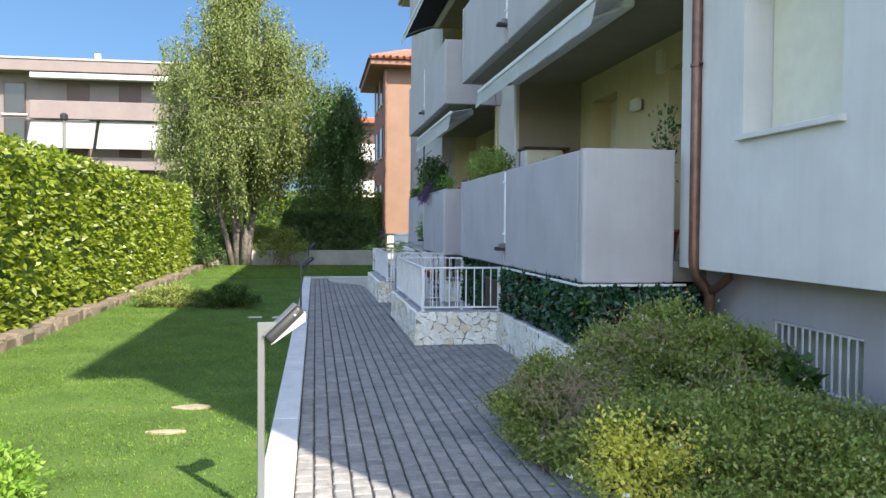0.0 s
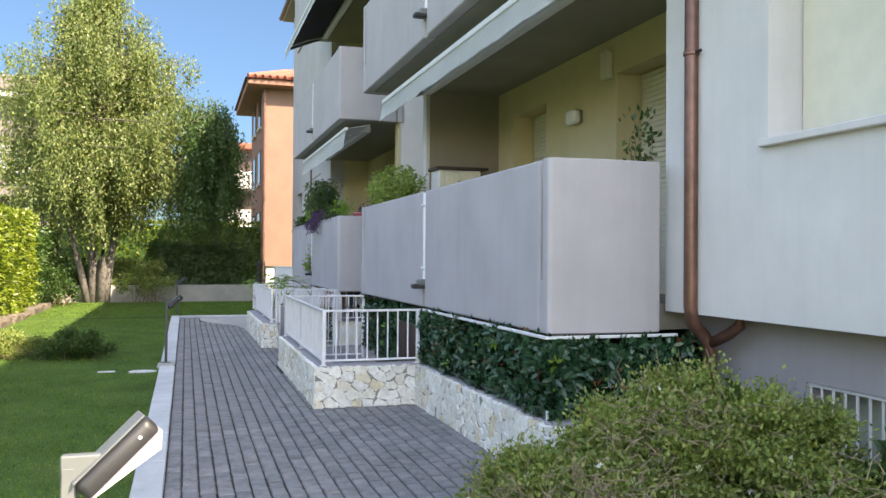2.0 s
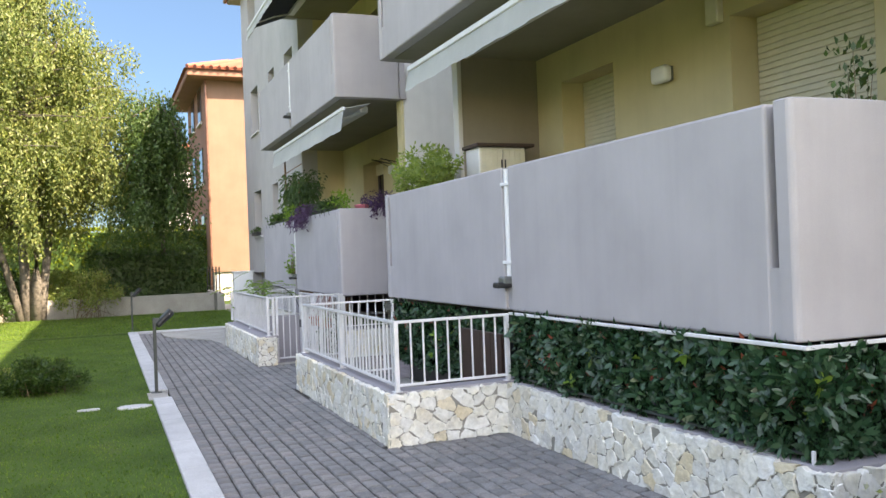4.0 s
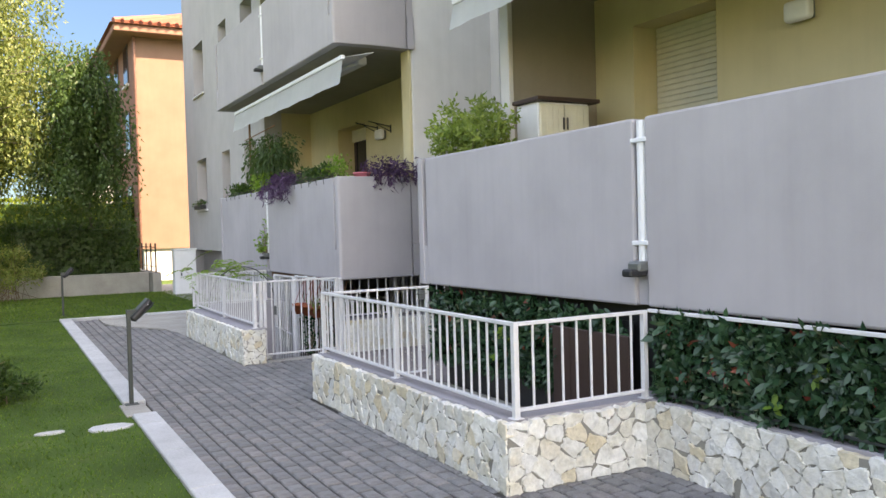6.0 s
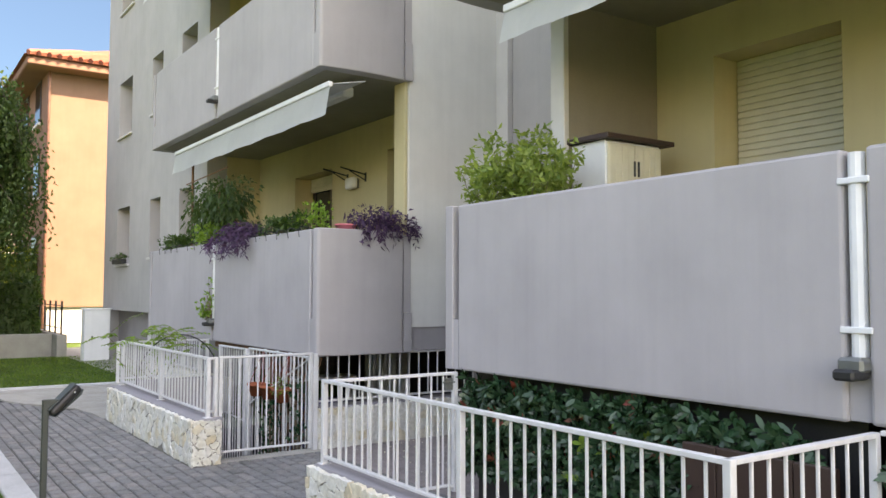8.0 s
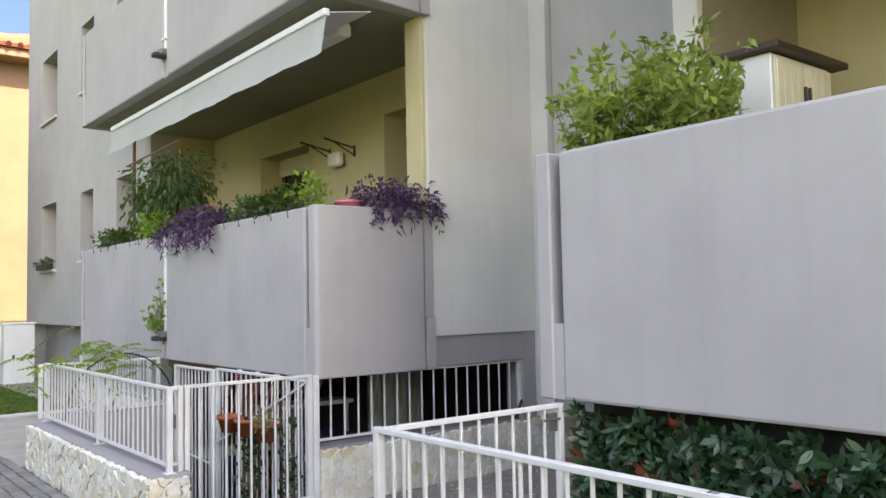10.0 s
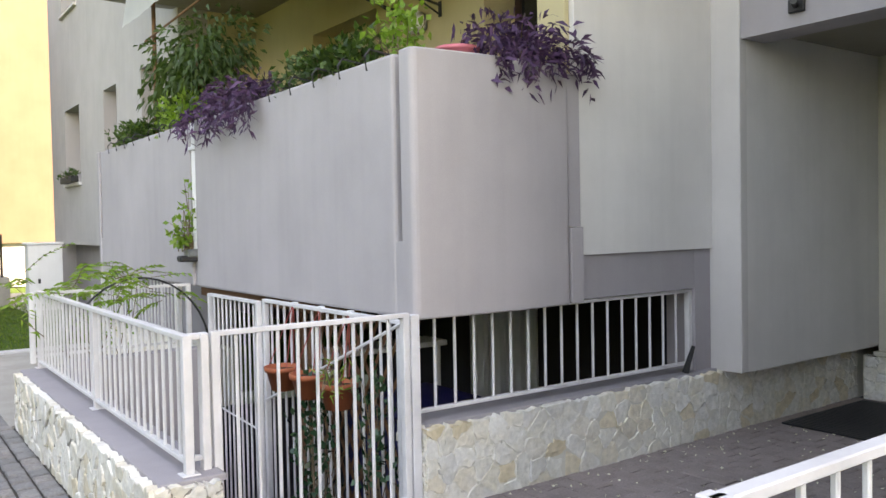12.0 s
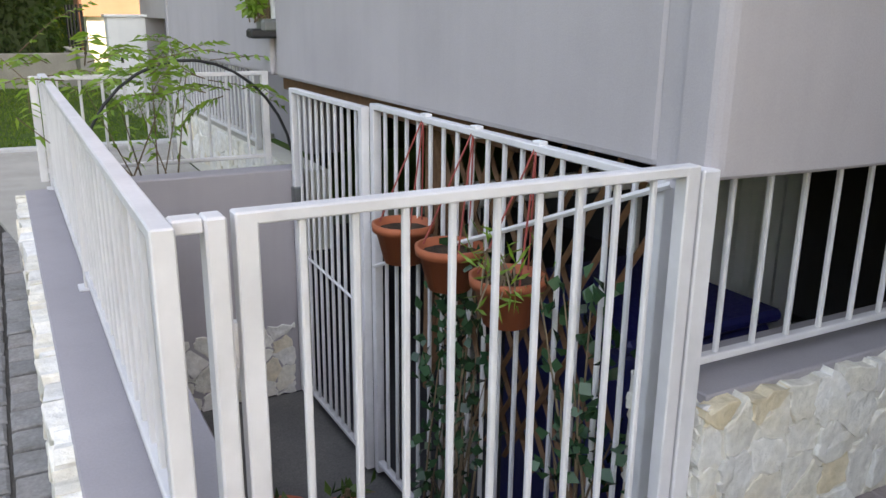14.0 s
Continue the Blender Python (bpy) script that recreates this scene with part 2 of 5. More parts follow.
L_PURPLE = leaf_mat("purple_leaf", [(0.055, 0.028, 0.075), (0.085, 0.04, 0.11), (0.12, 0.06, 0.14)], 0.5, 0.2)
L_WHITE = leaf_mat("white_petal", [(0.75, 0.74, 0.70), (0.8, 0.78, 0.72)], 0.6, 0.3)
L_GRASS = leaf_mat("grass_blade", [(0.062, 0.135, 0.02), (0.095, 0.185, 0.028), (0.14, 0.23, 0.038), (0.185, 0.245, 0.055)], 0.55, 0.35, 0.25)


def glass_mat():
    m, t, b = mat("window_glass", 0.06, 0, 0.6)
    b.inputs["Base Color"].default_value = (0.02, 0.022, 0.026, 1)
    n = noise_tex(t, 1.5, 2)
    bump(t, b, n.outputs["Fac"], 0.02, 0.01)
    return m


GLASS = glass_mat()
WHITEWASH = stucco("white_wash", (0.80, 0.80, 0.80))
FARCLOTH = stucco("far_awning_cloth", (0.46, 0.46, 0.46), grain=300)
CELLPANE = metal_paint("olive_cellar_pane", (0.36, 0.38, 0.31), 0.35)


# ---- mesh helpers ----
def thing(name, label, category, group="", kind="", at=(0, 0, 0)):
    """An Empty at its base that parents a thing's parts."""
    ob = new(name)
    ob.location = at
    ob.empty_display_size = 0.1
    return tagged(ob, label, category, group, kind)


def link_mesh(name, me, material, parent=None, label=""):
    me.materials.append(material)
    ob = new(name, me)
    if parent is not None:
        ob.parent = parent
        if parent.parent is None:
            ob.matrix_parent_inverse = Matrix.Translation(-Vector(parent.location))
    if label:
        ob["label"] = label
    return ob


def part(name, bm, material, parent, label="", smooth=False):
    """Links a bmesh as one mesh object under a thing or under a part; its vertices are in world places."""
    me = bpy.data.meshes.new(name)
    bm.to_mesh(me)
    bm.free()
    if smooth:
        for p in me.polygons:
            p.use_smooth = True
    return link_mesh(name, me, material, parent, label)


def solid(name, bm, material, label, category, kind="structure", smooth=False):
    return tagged(part(name, bm, material, None, "", smooth), label, category, "", kind)


def add_box(bm, x0, x1, y0, y1, z0, z1, bev=0.0, seg=1):
    vs = [bm.verts.new((x, y, z)) for x in (x0, x1) for y in (y0, y1) for z in (z0, z1)]
    fs = [bm.faces.new([vs[i] for i in q]) for q in ((0, 1, 3, 2), (4, 6, 7, 5), (0, 4, 5, 1), (2, 3, 7, 6), (0, 2, 6, 4), (1, 5, 7, 3))]
    if bev:
        es = list({e for f in fs for e in f.edges})
        bmesh.ops.bevel(bm, geom=es, offset=bev, segments=seg, affect="EDGES", profile=0.5)
    return bm


def box(x0, x1, y0, y1, z0, z1, bev=0.0, seg=1):
    return add_box(bmesh.new(), min(x0, x1), max(x0, x1), min(y0, y1), max(y0, y1), min(z0, z1), max(z0, z1), bev, seg)


def add_tube(bm, pts, r, sides=8, r2=None):
    """A tube along points, with radius r (tapering to r2)."""
    pts = [Vector(p) for p in pts]
    rings = []
    n = len(pts)
    up = Vector((0, 0, 1))
    for i, p in enumerate(pts):
        d = (pts[min(i + 1, n - 1)] - pts[max(i - 1, 0)]).normalized()
        a = d.cross(up)
        if a.length < 0.05:
            a = d.cross(Vector((1, 0, 0)))
        a.normalize()
        b = d.cross(a)
        rr = r if r2 is None else r + (r2 - r) * i / max(1, n - 1)
        rings.append([bm.verts.new(p + (a * math.cos(k) + b * math.sin(k)) * rr) for k in (2 * math.pi * j / sides for j in range(sides))])
    for q0, q1 in zip(rings, rings[1:]):
        for j in range(sides):
            bm.faces.new((q0[j], q0[(j + 1) % sides], q1[(j + 1) % sides], q1[j]))
    bm.faces.new(rings[0][::-1])
    bm.faces.new(rings[-1])
    return bm


def tube(pts, r, sides=8, r2=None):
    return add_tube(bmesh.new(), pts, r, sides, r2)


def prism(outline, z0, z1, bev=0.0, seg=2):
    """A solid over an outline in plan."""
    bm = bmesh.new()
    lo = [bm.verts.new((x, y, z0)) for x, y in outline]
    hi = [bm.verts.new((x, y, z1)) for x, y in outline]
    n = len(outline)
    bm.faces.new(lo[::-1])
    bm.faces.new(hi)
    for i in range(n):
        bm.faces.new((lo[i], lo[(i + 1) % n], hi[(i + 1) % n], hi[i]))
    bmesh.ops.recalc_face_normals(bm, faces=bm.faces)
    if bev:
        bmesh.ops.bevel(bm, geom=list(bm.edges), offset=bev, segments=seg, affect="EDGES", profile=0.5)
    return bm


def lathe(profile, centre, sides=20):
    """A turned body: (radius, z) pairs about a vertical line through centre."""
    bm = bmesh.new()
    cx, cy, cz = centre
    rings = [[bm.verts.new((cx + r * math.cos(2 * math.pi * j / sides), cy + r * math.sin(2 * math.pi * j / sides), cz + z)) for j in range(sides)] for r, z in profile]
    for q0, q1 in zip(rings, rings[1:]):
        for j in range(sides):
            bm.faces.new((q0[j], q0[(j + 1) % sides], q1[(j + 1) % sides], q1[j]))
    bm.faces.new(rings[0][::-1])
    bm.faces.new(rings[-1])
    return bm


def sheet(x0, x1, y0, y1, z0, z1, holes):
    """A level sheet with openings in plan. holes: (x0, x1, y0, y1)."""
    xs = sorted({x0, x1, *[h for q in holes for h in q[:2]]})
    ys = sorted({y0, y1, *[h for q in holes for h in q[2:]]})
    bm = bmesh.new()
    for a, b in zip(xs, xs[1:]):
        for c, d in zip(ys, ys[1:]):
            if not any(q[0] <= (a + b) / 2 <= q[1] and q[2] <= (c + d) / 2 <= q[3] for q in holes):
                add_box(bm, a, b, c, d, z0, z1)
    return fuse(bm)


def fuse(bm):
    """Joins touching boxes: drops the doubled faces between them."""
    bmesh.ops.remove_doubles(bm, verts=bm.verts, dist=1e-5)
    bm.verts.index_update()
    seen = {}
    for f in bm.faces:
        seen.setdefault(tuple(sorted(v.index for v in f.verts)), []).append(f)
    bmesh.ops.delete(bm, geom=[f for fs in seen.values() if len(fs) > 1 for f in fs], context="FACES_ONLY")
    return bm


def wall_along(axis, at0, at1, u0, u1, z0, z1, holes=()):
    """A wall with openings through it. axis 'y': it runs along y from u0 to u1, between x = at0 and at1; axis 'x' likewise.
    holes: (u0, u1, z0, z1)."""
    us = sorted({u0, u1, *[h for q in holes for h in q[:2]]})
    zs = sorted({z0, z1, *[h for q in holes for h in q[2:]]})
    bm = bmesh.new()
    for a, b in zip(us, us[1:]):
        run = None
        for c, d in [*zip(zs, zs[1:]), (None, None)]:
            open_ = c is None or any(q[0] <= (a + b) / 2 <= q[1] and q[2] <= (c + d) / 2 <= q[3] for q in holes)
            if not open_:
                run = (run[0], d) if run else (c, d)
            elif run:
                if axis == "y":
                    add_box(bm, at0, at1, a, b, *run)
                else:
                    add_box(bm, a, b, at0, at1, *run)
                run = None
    return fuse(bm)


def quads_mesh(name, V, nper=4):
    """A mesh of loose quads from an array (n, 4, 3)."""
    n = len(V)
    me = bpy.data.meshes.new(name)
    me.vertices.add(n * nper)
    me.vertices.foreach_set("co", np.ascontiguousarray(V, dtype=np.float32).ravel())
    me.loops.add(n * nper)
    me.loops.foreach_set("vertex_index", np.arange(n * nper, dtype=np.int32))
    me.polygons.add(n)
    me.polygons.foreach_set("loop_start", np.arange(0, n * nper, nper, dtype=np.int32))
    me.update(calc_edges=True)
    me.validate()
    return me


RNG = np.random.default_rng(7)


def unit(v):
    return v / np.maximum(np.linalg.norm(v, axis=1, keepdims=True), 1e-9)


def leaf_quads(P, D, length, width, droop=0.0):
    """Diamond leaves at points P, pointing along D; length and width may be arrays."""
    n = len(P)
    D = unit(D)
    S = unit(np.cross(D, unit(RNG.normal(size=(n, 3)))))
    L = np.broadcast_to(np.asarray(length), (n,))[:, None] * RNG.uniform(0.7, 1.25, (n, 1))
    W = np.broadcast_to(np.asarray(width), (n,))[:, None] * RNG.uniform(0.75, 1.2, (n, 1))
    N = np.cross(D, S)
    mid = P + D * L * 0.45 + N * W * 0.25
    tip = P + D * L
    tip[:, 2] -= droop * L[:, 0]
    return np.stack([P, mid + S * W * 0.5, tip, mid - S * W * 0.5], axis=1)

def broad_leaves(P, D, up, length, width):
    """Oval six-cornered leaves at P, pointing along D, their faces turned towards up."""
    n = len(P)
    D = unit(D)
    S = unit(np.cross(D, up + RNG.normal(size=(n, 3)) * 0.25))
    N = unit(np.cross(S, D))
    L = length * RNG.uniform(0.7, 1.2, (n, 1))
    W = width * RNG.uniform(0.8, 1.2, (n, 1))
    a, b = P + D * L * 0.3 + N * L * 0.06, P + D * L * 0.68 + N * L * 0.05
    return np.stack([P, a + S * W * 0.42, b + S * W * 0.45, P + D * L - N * L * 0.04, b - S * W * 0.45, a - S * W * 0.42], axis=1)


# ---- ground, path, lawn ----
PIT = [(1.4, 2.6, 16.15, 18.97), (2.6, 6.1, 16.35, 22.3)]
solid("ground", sheet(-150, 150, -120, 200, -0.6, -0.03, PIT), GRASSG, "short green grass ground reaching the horizon", "ground")
solid("path_bed", sheet(-0.12, 2.5, -6, 23.2, -0.2, -0.014, [(1.3, 2.5, 16.2, 23.2)]), JOINT, "dark sandy joints of the block paving", "path bed")
solid("entrance_bed", box(2.5, 7.5, 13.6, 16.3, -0.2, -0.006), JOINT_BROWN, "brown joints below the entrance paving", "path bed")
solid("lawn", box(-3.7, -0.32, -6, 23.3, -0.1, 0.0), GRASSG, "mown green lawn beside the paved path", "lawn")
solid("lawn_far", box(-6, 3.4, 23.42, 30.2, -0.1, 0.01), GRASSG, "mown green lawn at the end of the path", "lawn")
kerb = thing("kerb", "pale concrete kerb strip between lawn and path", "kerb", kind="structure")
y = -5.6
while y < 23.2:
    if not 13.3 < y < 13.5:
        part("kerb_stone", box(-0.32, -0.12, y + 0.004, min(y + 0.996, 23.3), -0.15, 0.035, 0.008), KERB, kerb)
    else:
        part("lamp_pad", box(-0.36, -0.14, y + 0.45, y + 0.99, -0.15, 0.012, 0.006), CONCRETE, kerb)
        part("kerb_stone", box(-0.32, -0.12, y + 0.004, y + 0.42, -0.15, 0.035, 0.008), KERB, kerb)
    y += 1.0
solid("kerb_end", box(-0.32, 3.4, 23.3, 23.42, -0.15, 0.04, 0.008), KERB, "pale concrete kerb across the end of the path", "kerb")
solid("concrete_slab", prism([(0.35, 22.4), (0.42, 21.9), (0.62, 21.4), (0.9, 21.0), (1.1, 20.6), (1.2, 19.9), (1.2, 19.4), (2.58, 19.4), (2.58, 22.35), (3.4, 22.35), (3.4, 23.3), (0.35, 23.3)], -0.1, 0.006), CONCRETE, "pale worn concrete slab at the end of the path", "slab")

# ---- main building ----
FACE, BASEX, DEEP = 3.44, 3.75, 14.0
Z1, ST, EAVE = 1.16, 2.98, 9.6
Y0, YA, YB, YC, YD, YE = -0.1, 7.36, 13.42, 16.15, 22.3, 29.6

near_holes = [(4.95, 6.23, 2.3 + ST * k, 3.62 + ST * k) for k in range(3)]
solid("wall_bay_near", wall_along("y", FACE, FACE + 0.35, Y0, YA, Z1, EAVE, near_holes), PALE, "pale smooth rendered outer wall with windows", "wall")
far_w = [(27.5, 28.65, 2.22, 3.52), (25.1, 25.85, 2.3, 3.5), (22.95, 23.85, 2.2, 3.5)]
far_holes = [(a, b, c + ST * k, d + ST * k) for k in range(3) for a, b, c, d in far_w if d + ST * k < EAVE]
solid("wall_bay_far", wall_along("y", FACE, FACE + 0.35, YD, YE, Z1, EAVE, far_holes), WALLG, "grey rendered outer wall with small windows", "wall")
solid("wall_gable_far", box(FACE, 5.5, YE, YE + 0.3, 0, EAVE), WALLG, "grey rendered end wall", "wall")
# unseen step back, added so that sun reaches the orange house
solid("wall_back_far", box(5.5, 5.8, YD + 0.902, YE + 0.3, 0, EAVE), WALLG, "unseen rear wall of the far bay, kept shallow to pass sun", "wall")
solid("wall_step_far", box(5.5, DEEP, YD + 0.6, YD + 0.9, 0, EAVE), WALLG, "unseen wall of a step back added to let the sun past", "wall")
solid("wall_gable_near", box(FACE, DEEP, Y0 - 0.3, Y0, 0, EAVE), PALE, "pale rendered end wall", "wall")
solid("wall_back", box(DEEP, DEEP + 0.3, Y0 - 0.3, YD + 0.9, 0, EAVE), PALE, "pale rendered rear wall", "wall")
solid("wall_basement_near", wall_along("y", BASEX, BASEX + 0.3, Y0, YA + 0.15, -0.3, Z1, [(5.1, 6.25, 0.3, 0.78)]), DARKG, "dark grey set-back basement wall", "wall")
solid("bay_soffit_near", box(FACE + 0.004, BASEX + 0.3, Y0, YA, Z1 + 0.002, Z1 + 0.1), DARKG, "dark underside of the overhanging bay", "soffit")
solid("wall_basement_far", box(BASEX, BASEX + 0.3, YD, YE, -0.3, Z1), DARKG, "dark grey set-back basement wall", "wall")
BACK = 4.4
win_b1 = [(8.35, 9.8, 1.16, 3.54), (11.59, 12.67, 1.16, 3.54)]
win_b2 = [(17.0, 17.87, 1.16, 3.51), (19.48, 20.8, 1.16, 3.45)]
for tag_, ya, yb, wins in (("wall_loggia_near", YA, YB - 0.1, win_b1), ("wall_loggia_far", YC + 0.2, YD, win_b2)):
    holes = [(a, b, c + ST * k + 0.02, d + ST * k) for k in range(3) for a, b, c, d in wins]
    solid(tag_, wall_along("y", BACK, BACK + 0.46, ya, yb, Z1 - 0.2, EAVE, holes), CREAM, "cream yellow rendered wall behind the balcony", "wall")
for k in range(3):
    z = Z1 + ST * k
    solid("wall_side_a", box(FACE + 0.352, BACK, YA - 0.15, YA, z, z + ST - 0.205), CREAM, "cream side wall of the balcony", "wall")
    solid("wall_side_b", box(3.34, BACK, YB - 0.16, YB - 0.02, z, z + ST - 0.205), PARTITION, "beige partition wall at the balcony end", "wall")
    solid("wall_side_c", box(FACE + 0.352, BACK, YD, YD + 0.15, z, z + ST - 0.185), CREAM, "cream side wall of the balcony", "wall")
    solid("pillar", box(3.28, 3.337, YB - 0.17, YB - 0.01, z, z + ST - 0.207, 0.006), PALE, "pale pillar edge of the partition", "pillar")
solid("wall_stair", box(3.66, 4.898, YC, YC + 0.25, 1.21, EAVE), STAIR, "smooth light grey wall beside the entrance passage", "wall")
solid("pillar_stair", box(3.615, 3.657, YC + 0.03, YC + 0.256, 1.21, EAVE, 0.006), CREAM, "cream edge of the stair wall", "pillar")
solid("wall_stair_base", wall_along("x", YC + 0.02, YC + 0.25, 4.74, 4.898, 0.3, 1.208), DARKG, "dark grey base wall", "wall")
solid("lintel_grille", box(2.75, 4.738, YC + 0.02, YC + 0.25, 0.955, 1.208), DARKG, "dark grey beam over the cellar grille", "beam")
solid("wall_passage_far", box(4.98, 9.0, 15.95, 16.14, 0.41, EAVE), STAIR, "grey rendered wall of the entrance passage", "wall")
solid("pier", box(4.9, 4.978, 15.94, YC + 0.25, 0.41, EAVE, 0.006), PALE, "pale edge of the passage wall", "pillar")
solid("wall_passage_near", box(FACE + 0.3, 9.0, YB, YB + 0.14, -0.2, EAVE), PALE, "grey rendered wall of the entrance passage", "wall")
solid("wall_passage_end", box(6.66, 6.86, YB + 0.14, 15.948, -0.2, 2.6), PARTITION_PALE, "pale beige wall at the end of the passage", "wall")
solid("stone_base_core", box(6.61, 6.658, YB + 0.142, 16.04, -0.2, 0.33), MORTAR, "mortar bed of the stone wall base", "wall")
solid("stone_base_cap", box(6.57, 6.658, YB + 0.142, 15.946, 0.342, 0.375, 0.004), PARTITION_PALE, "pale ledge over the stone wall base", "ledge")
solid("beam_passage", box(4.91, 5.17, YB + 0.14, 15.938, 2.53, 2.765), DARKG, "dark beam over the entrance passage", "beam")
solid("wall_over_passage", box(4.98, 5.17, YB + 0.14, 15.938, 2.767, EAVE), WALLG, "grey wall over the entrance passage", "wall")
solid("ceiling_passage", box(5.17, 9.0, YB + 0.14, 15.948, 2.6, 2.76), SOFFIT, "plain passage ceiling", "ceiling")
# cellar rooms below the balconies, their shade put into a near-black colour
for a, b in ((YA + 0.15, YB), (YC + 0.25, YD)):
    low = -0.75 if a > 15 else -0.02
    solid("cellar_back_wall", box(6.0, 6.2, a, b, low - 0.1, 1.1), VOID, "cellar wall, near-black to stand for shade", "wall")
    solid("cellar_floor", box(2.6, 6.0, a, b, low - 0.15, low), VOID, "cellar floor, near-black to stand for shade", "floor")
    solid("cellar_ceiling", box(4.7, 6.2, a, b, 1.1, 1.16), VOID, "cellar ceiling, near-black to stand for shade", "ceiling")
solid("floor_near_rooms", box(BACK + 0.47, DEEP - 0.01, Y0 + 0.01, YD + 0.59, EAVE - 0.2, EAVE - 0.004), SOFFIT, "top floor slab of the building", "ceiling")
# roof
roof = thing("roof", "low hipped roof with red tiles and broad eaves", "roof", kind="structure")
# far roof part follows the added step back and stays clear of the sun
for x1, ya, yb in ((DEEP + 0.8, Y0 - 0.66, YD + 1.4), (6.3, YD + 1.402, YE + 0.8)):
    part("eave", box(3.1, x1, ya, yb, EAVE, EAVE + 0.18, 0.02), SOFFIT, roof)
    bm = bmesh.new()
    xm, e = (3.1 + x1) / 2, min(4, (yb - ya) / 3)
    q = [bm.verts.new(p) for p in ((3.05, ya - 0.04, EAVE + 0.184), (x1 + 0.1, ya - 0.04, EAVE + 0.184), (x1 + 0.1, yb - 0.001, EAVE + 0.184), (3.05, yb - 0.001, EAVE + 0.184), (xm, ya + e, EAVE + 0.5 + (x1 - 3) * 0.13), (xm, yb - e, EAVE + 0.5 + (x1 - 3) * 0.13))]
    for f in ((0, 1, 4), (1, 2, 5, 4), (2, 3, 5), (3, 0, 4, 5), (3, 2, 1, 0)):
        bm.faces.new([q[i] for i in f])
    part("tiles", bm, ROOFT, roof)
part("gutter", tube([(3.06, Y0 - 0.66, EAVE + 0.12), (3.06, YE + 0.9, EAVE + 0.12)], 0.07), COPPER, roof)


# ---- windows ----
def window(y0, y1, z0, z1, x, shut=1.0, frame_mat=None, sill=True, slats=True, inset=0.0):
    """A window or balcony door in a wall along y; shut: how far its roller shutter is down."""
    fm = frame_mat or WHITEP
    w = thing("window_%d" % (len([o for o in bpy.data.objects if o.name.startswith("window_")]) + 1), "deep-set window with a roller shutter", "window", kind="structure", at=(x, (y0 + y1) / 2, z0))
    xs, x = x, x + inset
    fr = bmesh.new()
    for a, b, c, d in ((y0, y0 + 0.06, z0, z1), (y1 - 0.06, y1, z0, z1), (y0 + 0.06, y1 - 0.06, z1 - 0.07, z1), (y0 + 0.06, y1 - 0.06, z0, z0 + 0.07), ((y0 + y1) / 2 - 0.04, (y0 + y1) / 2 + 0.04, z0 + 0.07, z1 - 0.07)):
        add_box(fr, x + 0.2, x + 0.26, a, b, c, d)
    part("window_frame", fr, fm, w)
    for a, b in ((y0 + 0.06, (y0 + y1) / 2 - 0.04), ((y0 + y1) / 2 + 0.04, y1 - 0.06)):
        part("pane", box(x + 0.225, x + 0.235, a, b, z0 + 0.07, z1 - 0.07), GLASS, w)
    if shut > 0:
        zs = z1 - (z1 - z0) * shut
        if slats:
            n = max(1, int((z1 - zs) / 0.055))
            sh = bmesh.new()
            for i in range(n):
                za = z1 - (i + 1) * 0.055
                add_box(sh, x + 0.155, x + 0.17, y0 + 0.01, y1 - 0.01, za + 0.004, za + 0.052, 0.005)
            add_box(sh, x + 0.172, x + 0.18, y0 + 0.01, y1 - 0.01, zs, z1)
            part("shutter", sh, SHUTTER, w, "cream slatted roller shutter")
        else:
            part("shutter", box(x + 0.155, x + 0.18, y0 + 0.01, y1 - 0.01, zs, z1), SHUTTER, w)
    if sill:
        part("window_sill", box(xs - 0.05, xs + 0.2, y0 - 0.04, y1 + 0.04, z0 - 0.05, z0 - 0.002, 0.006), PALE, w)
    return w


for a, b, c, d in near_holes:
    window(a, b, c, d, FACE, 1.0, slats=False, inset=0.1)
for a, b, c, d in far_holes:
    window(a, b, c, d, FACE, 0.0, BROWNP, inset=0.12)
for k in range(3):
    for i, (a, b, c, d) in enumerate(win_b1):
        window(a, b, c + ST * k + 0.02, d + ST * k, BACK, 1.0, sill=False, inset=0.14)
    for i, (a, b, c, d) in enumerate(win_b2):
        window(a, b, c + ST * k + 0.02, d + ST * k, BACK, 0.1, BROWNP, False, inset=0.12)

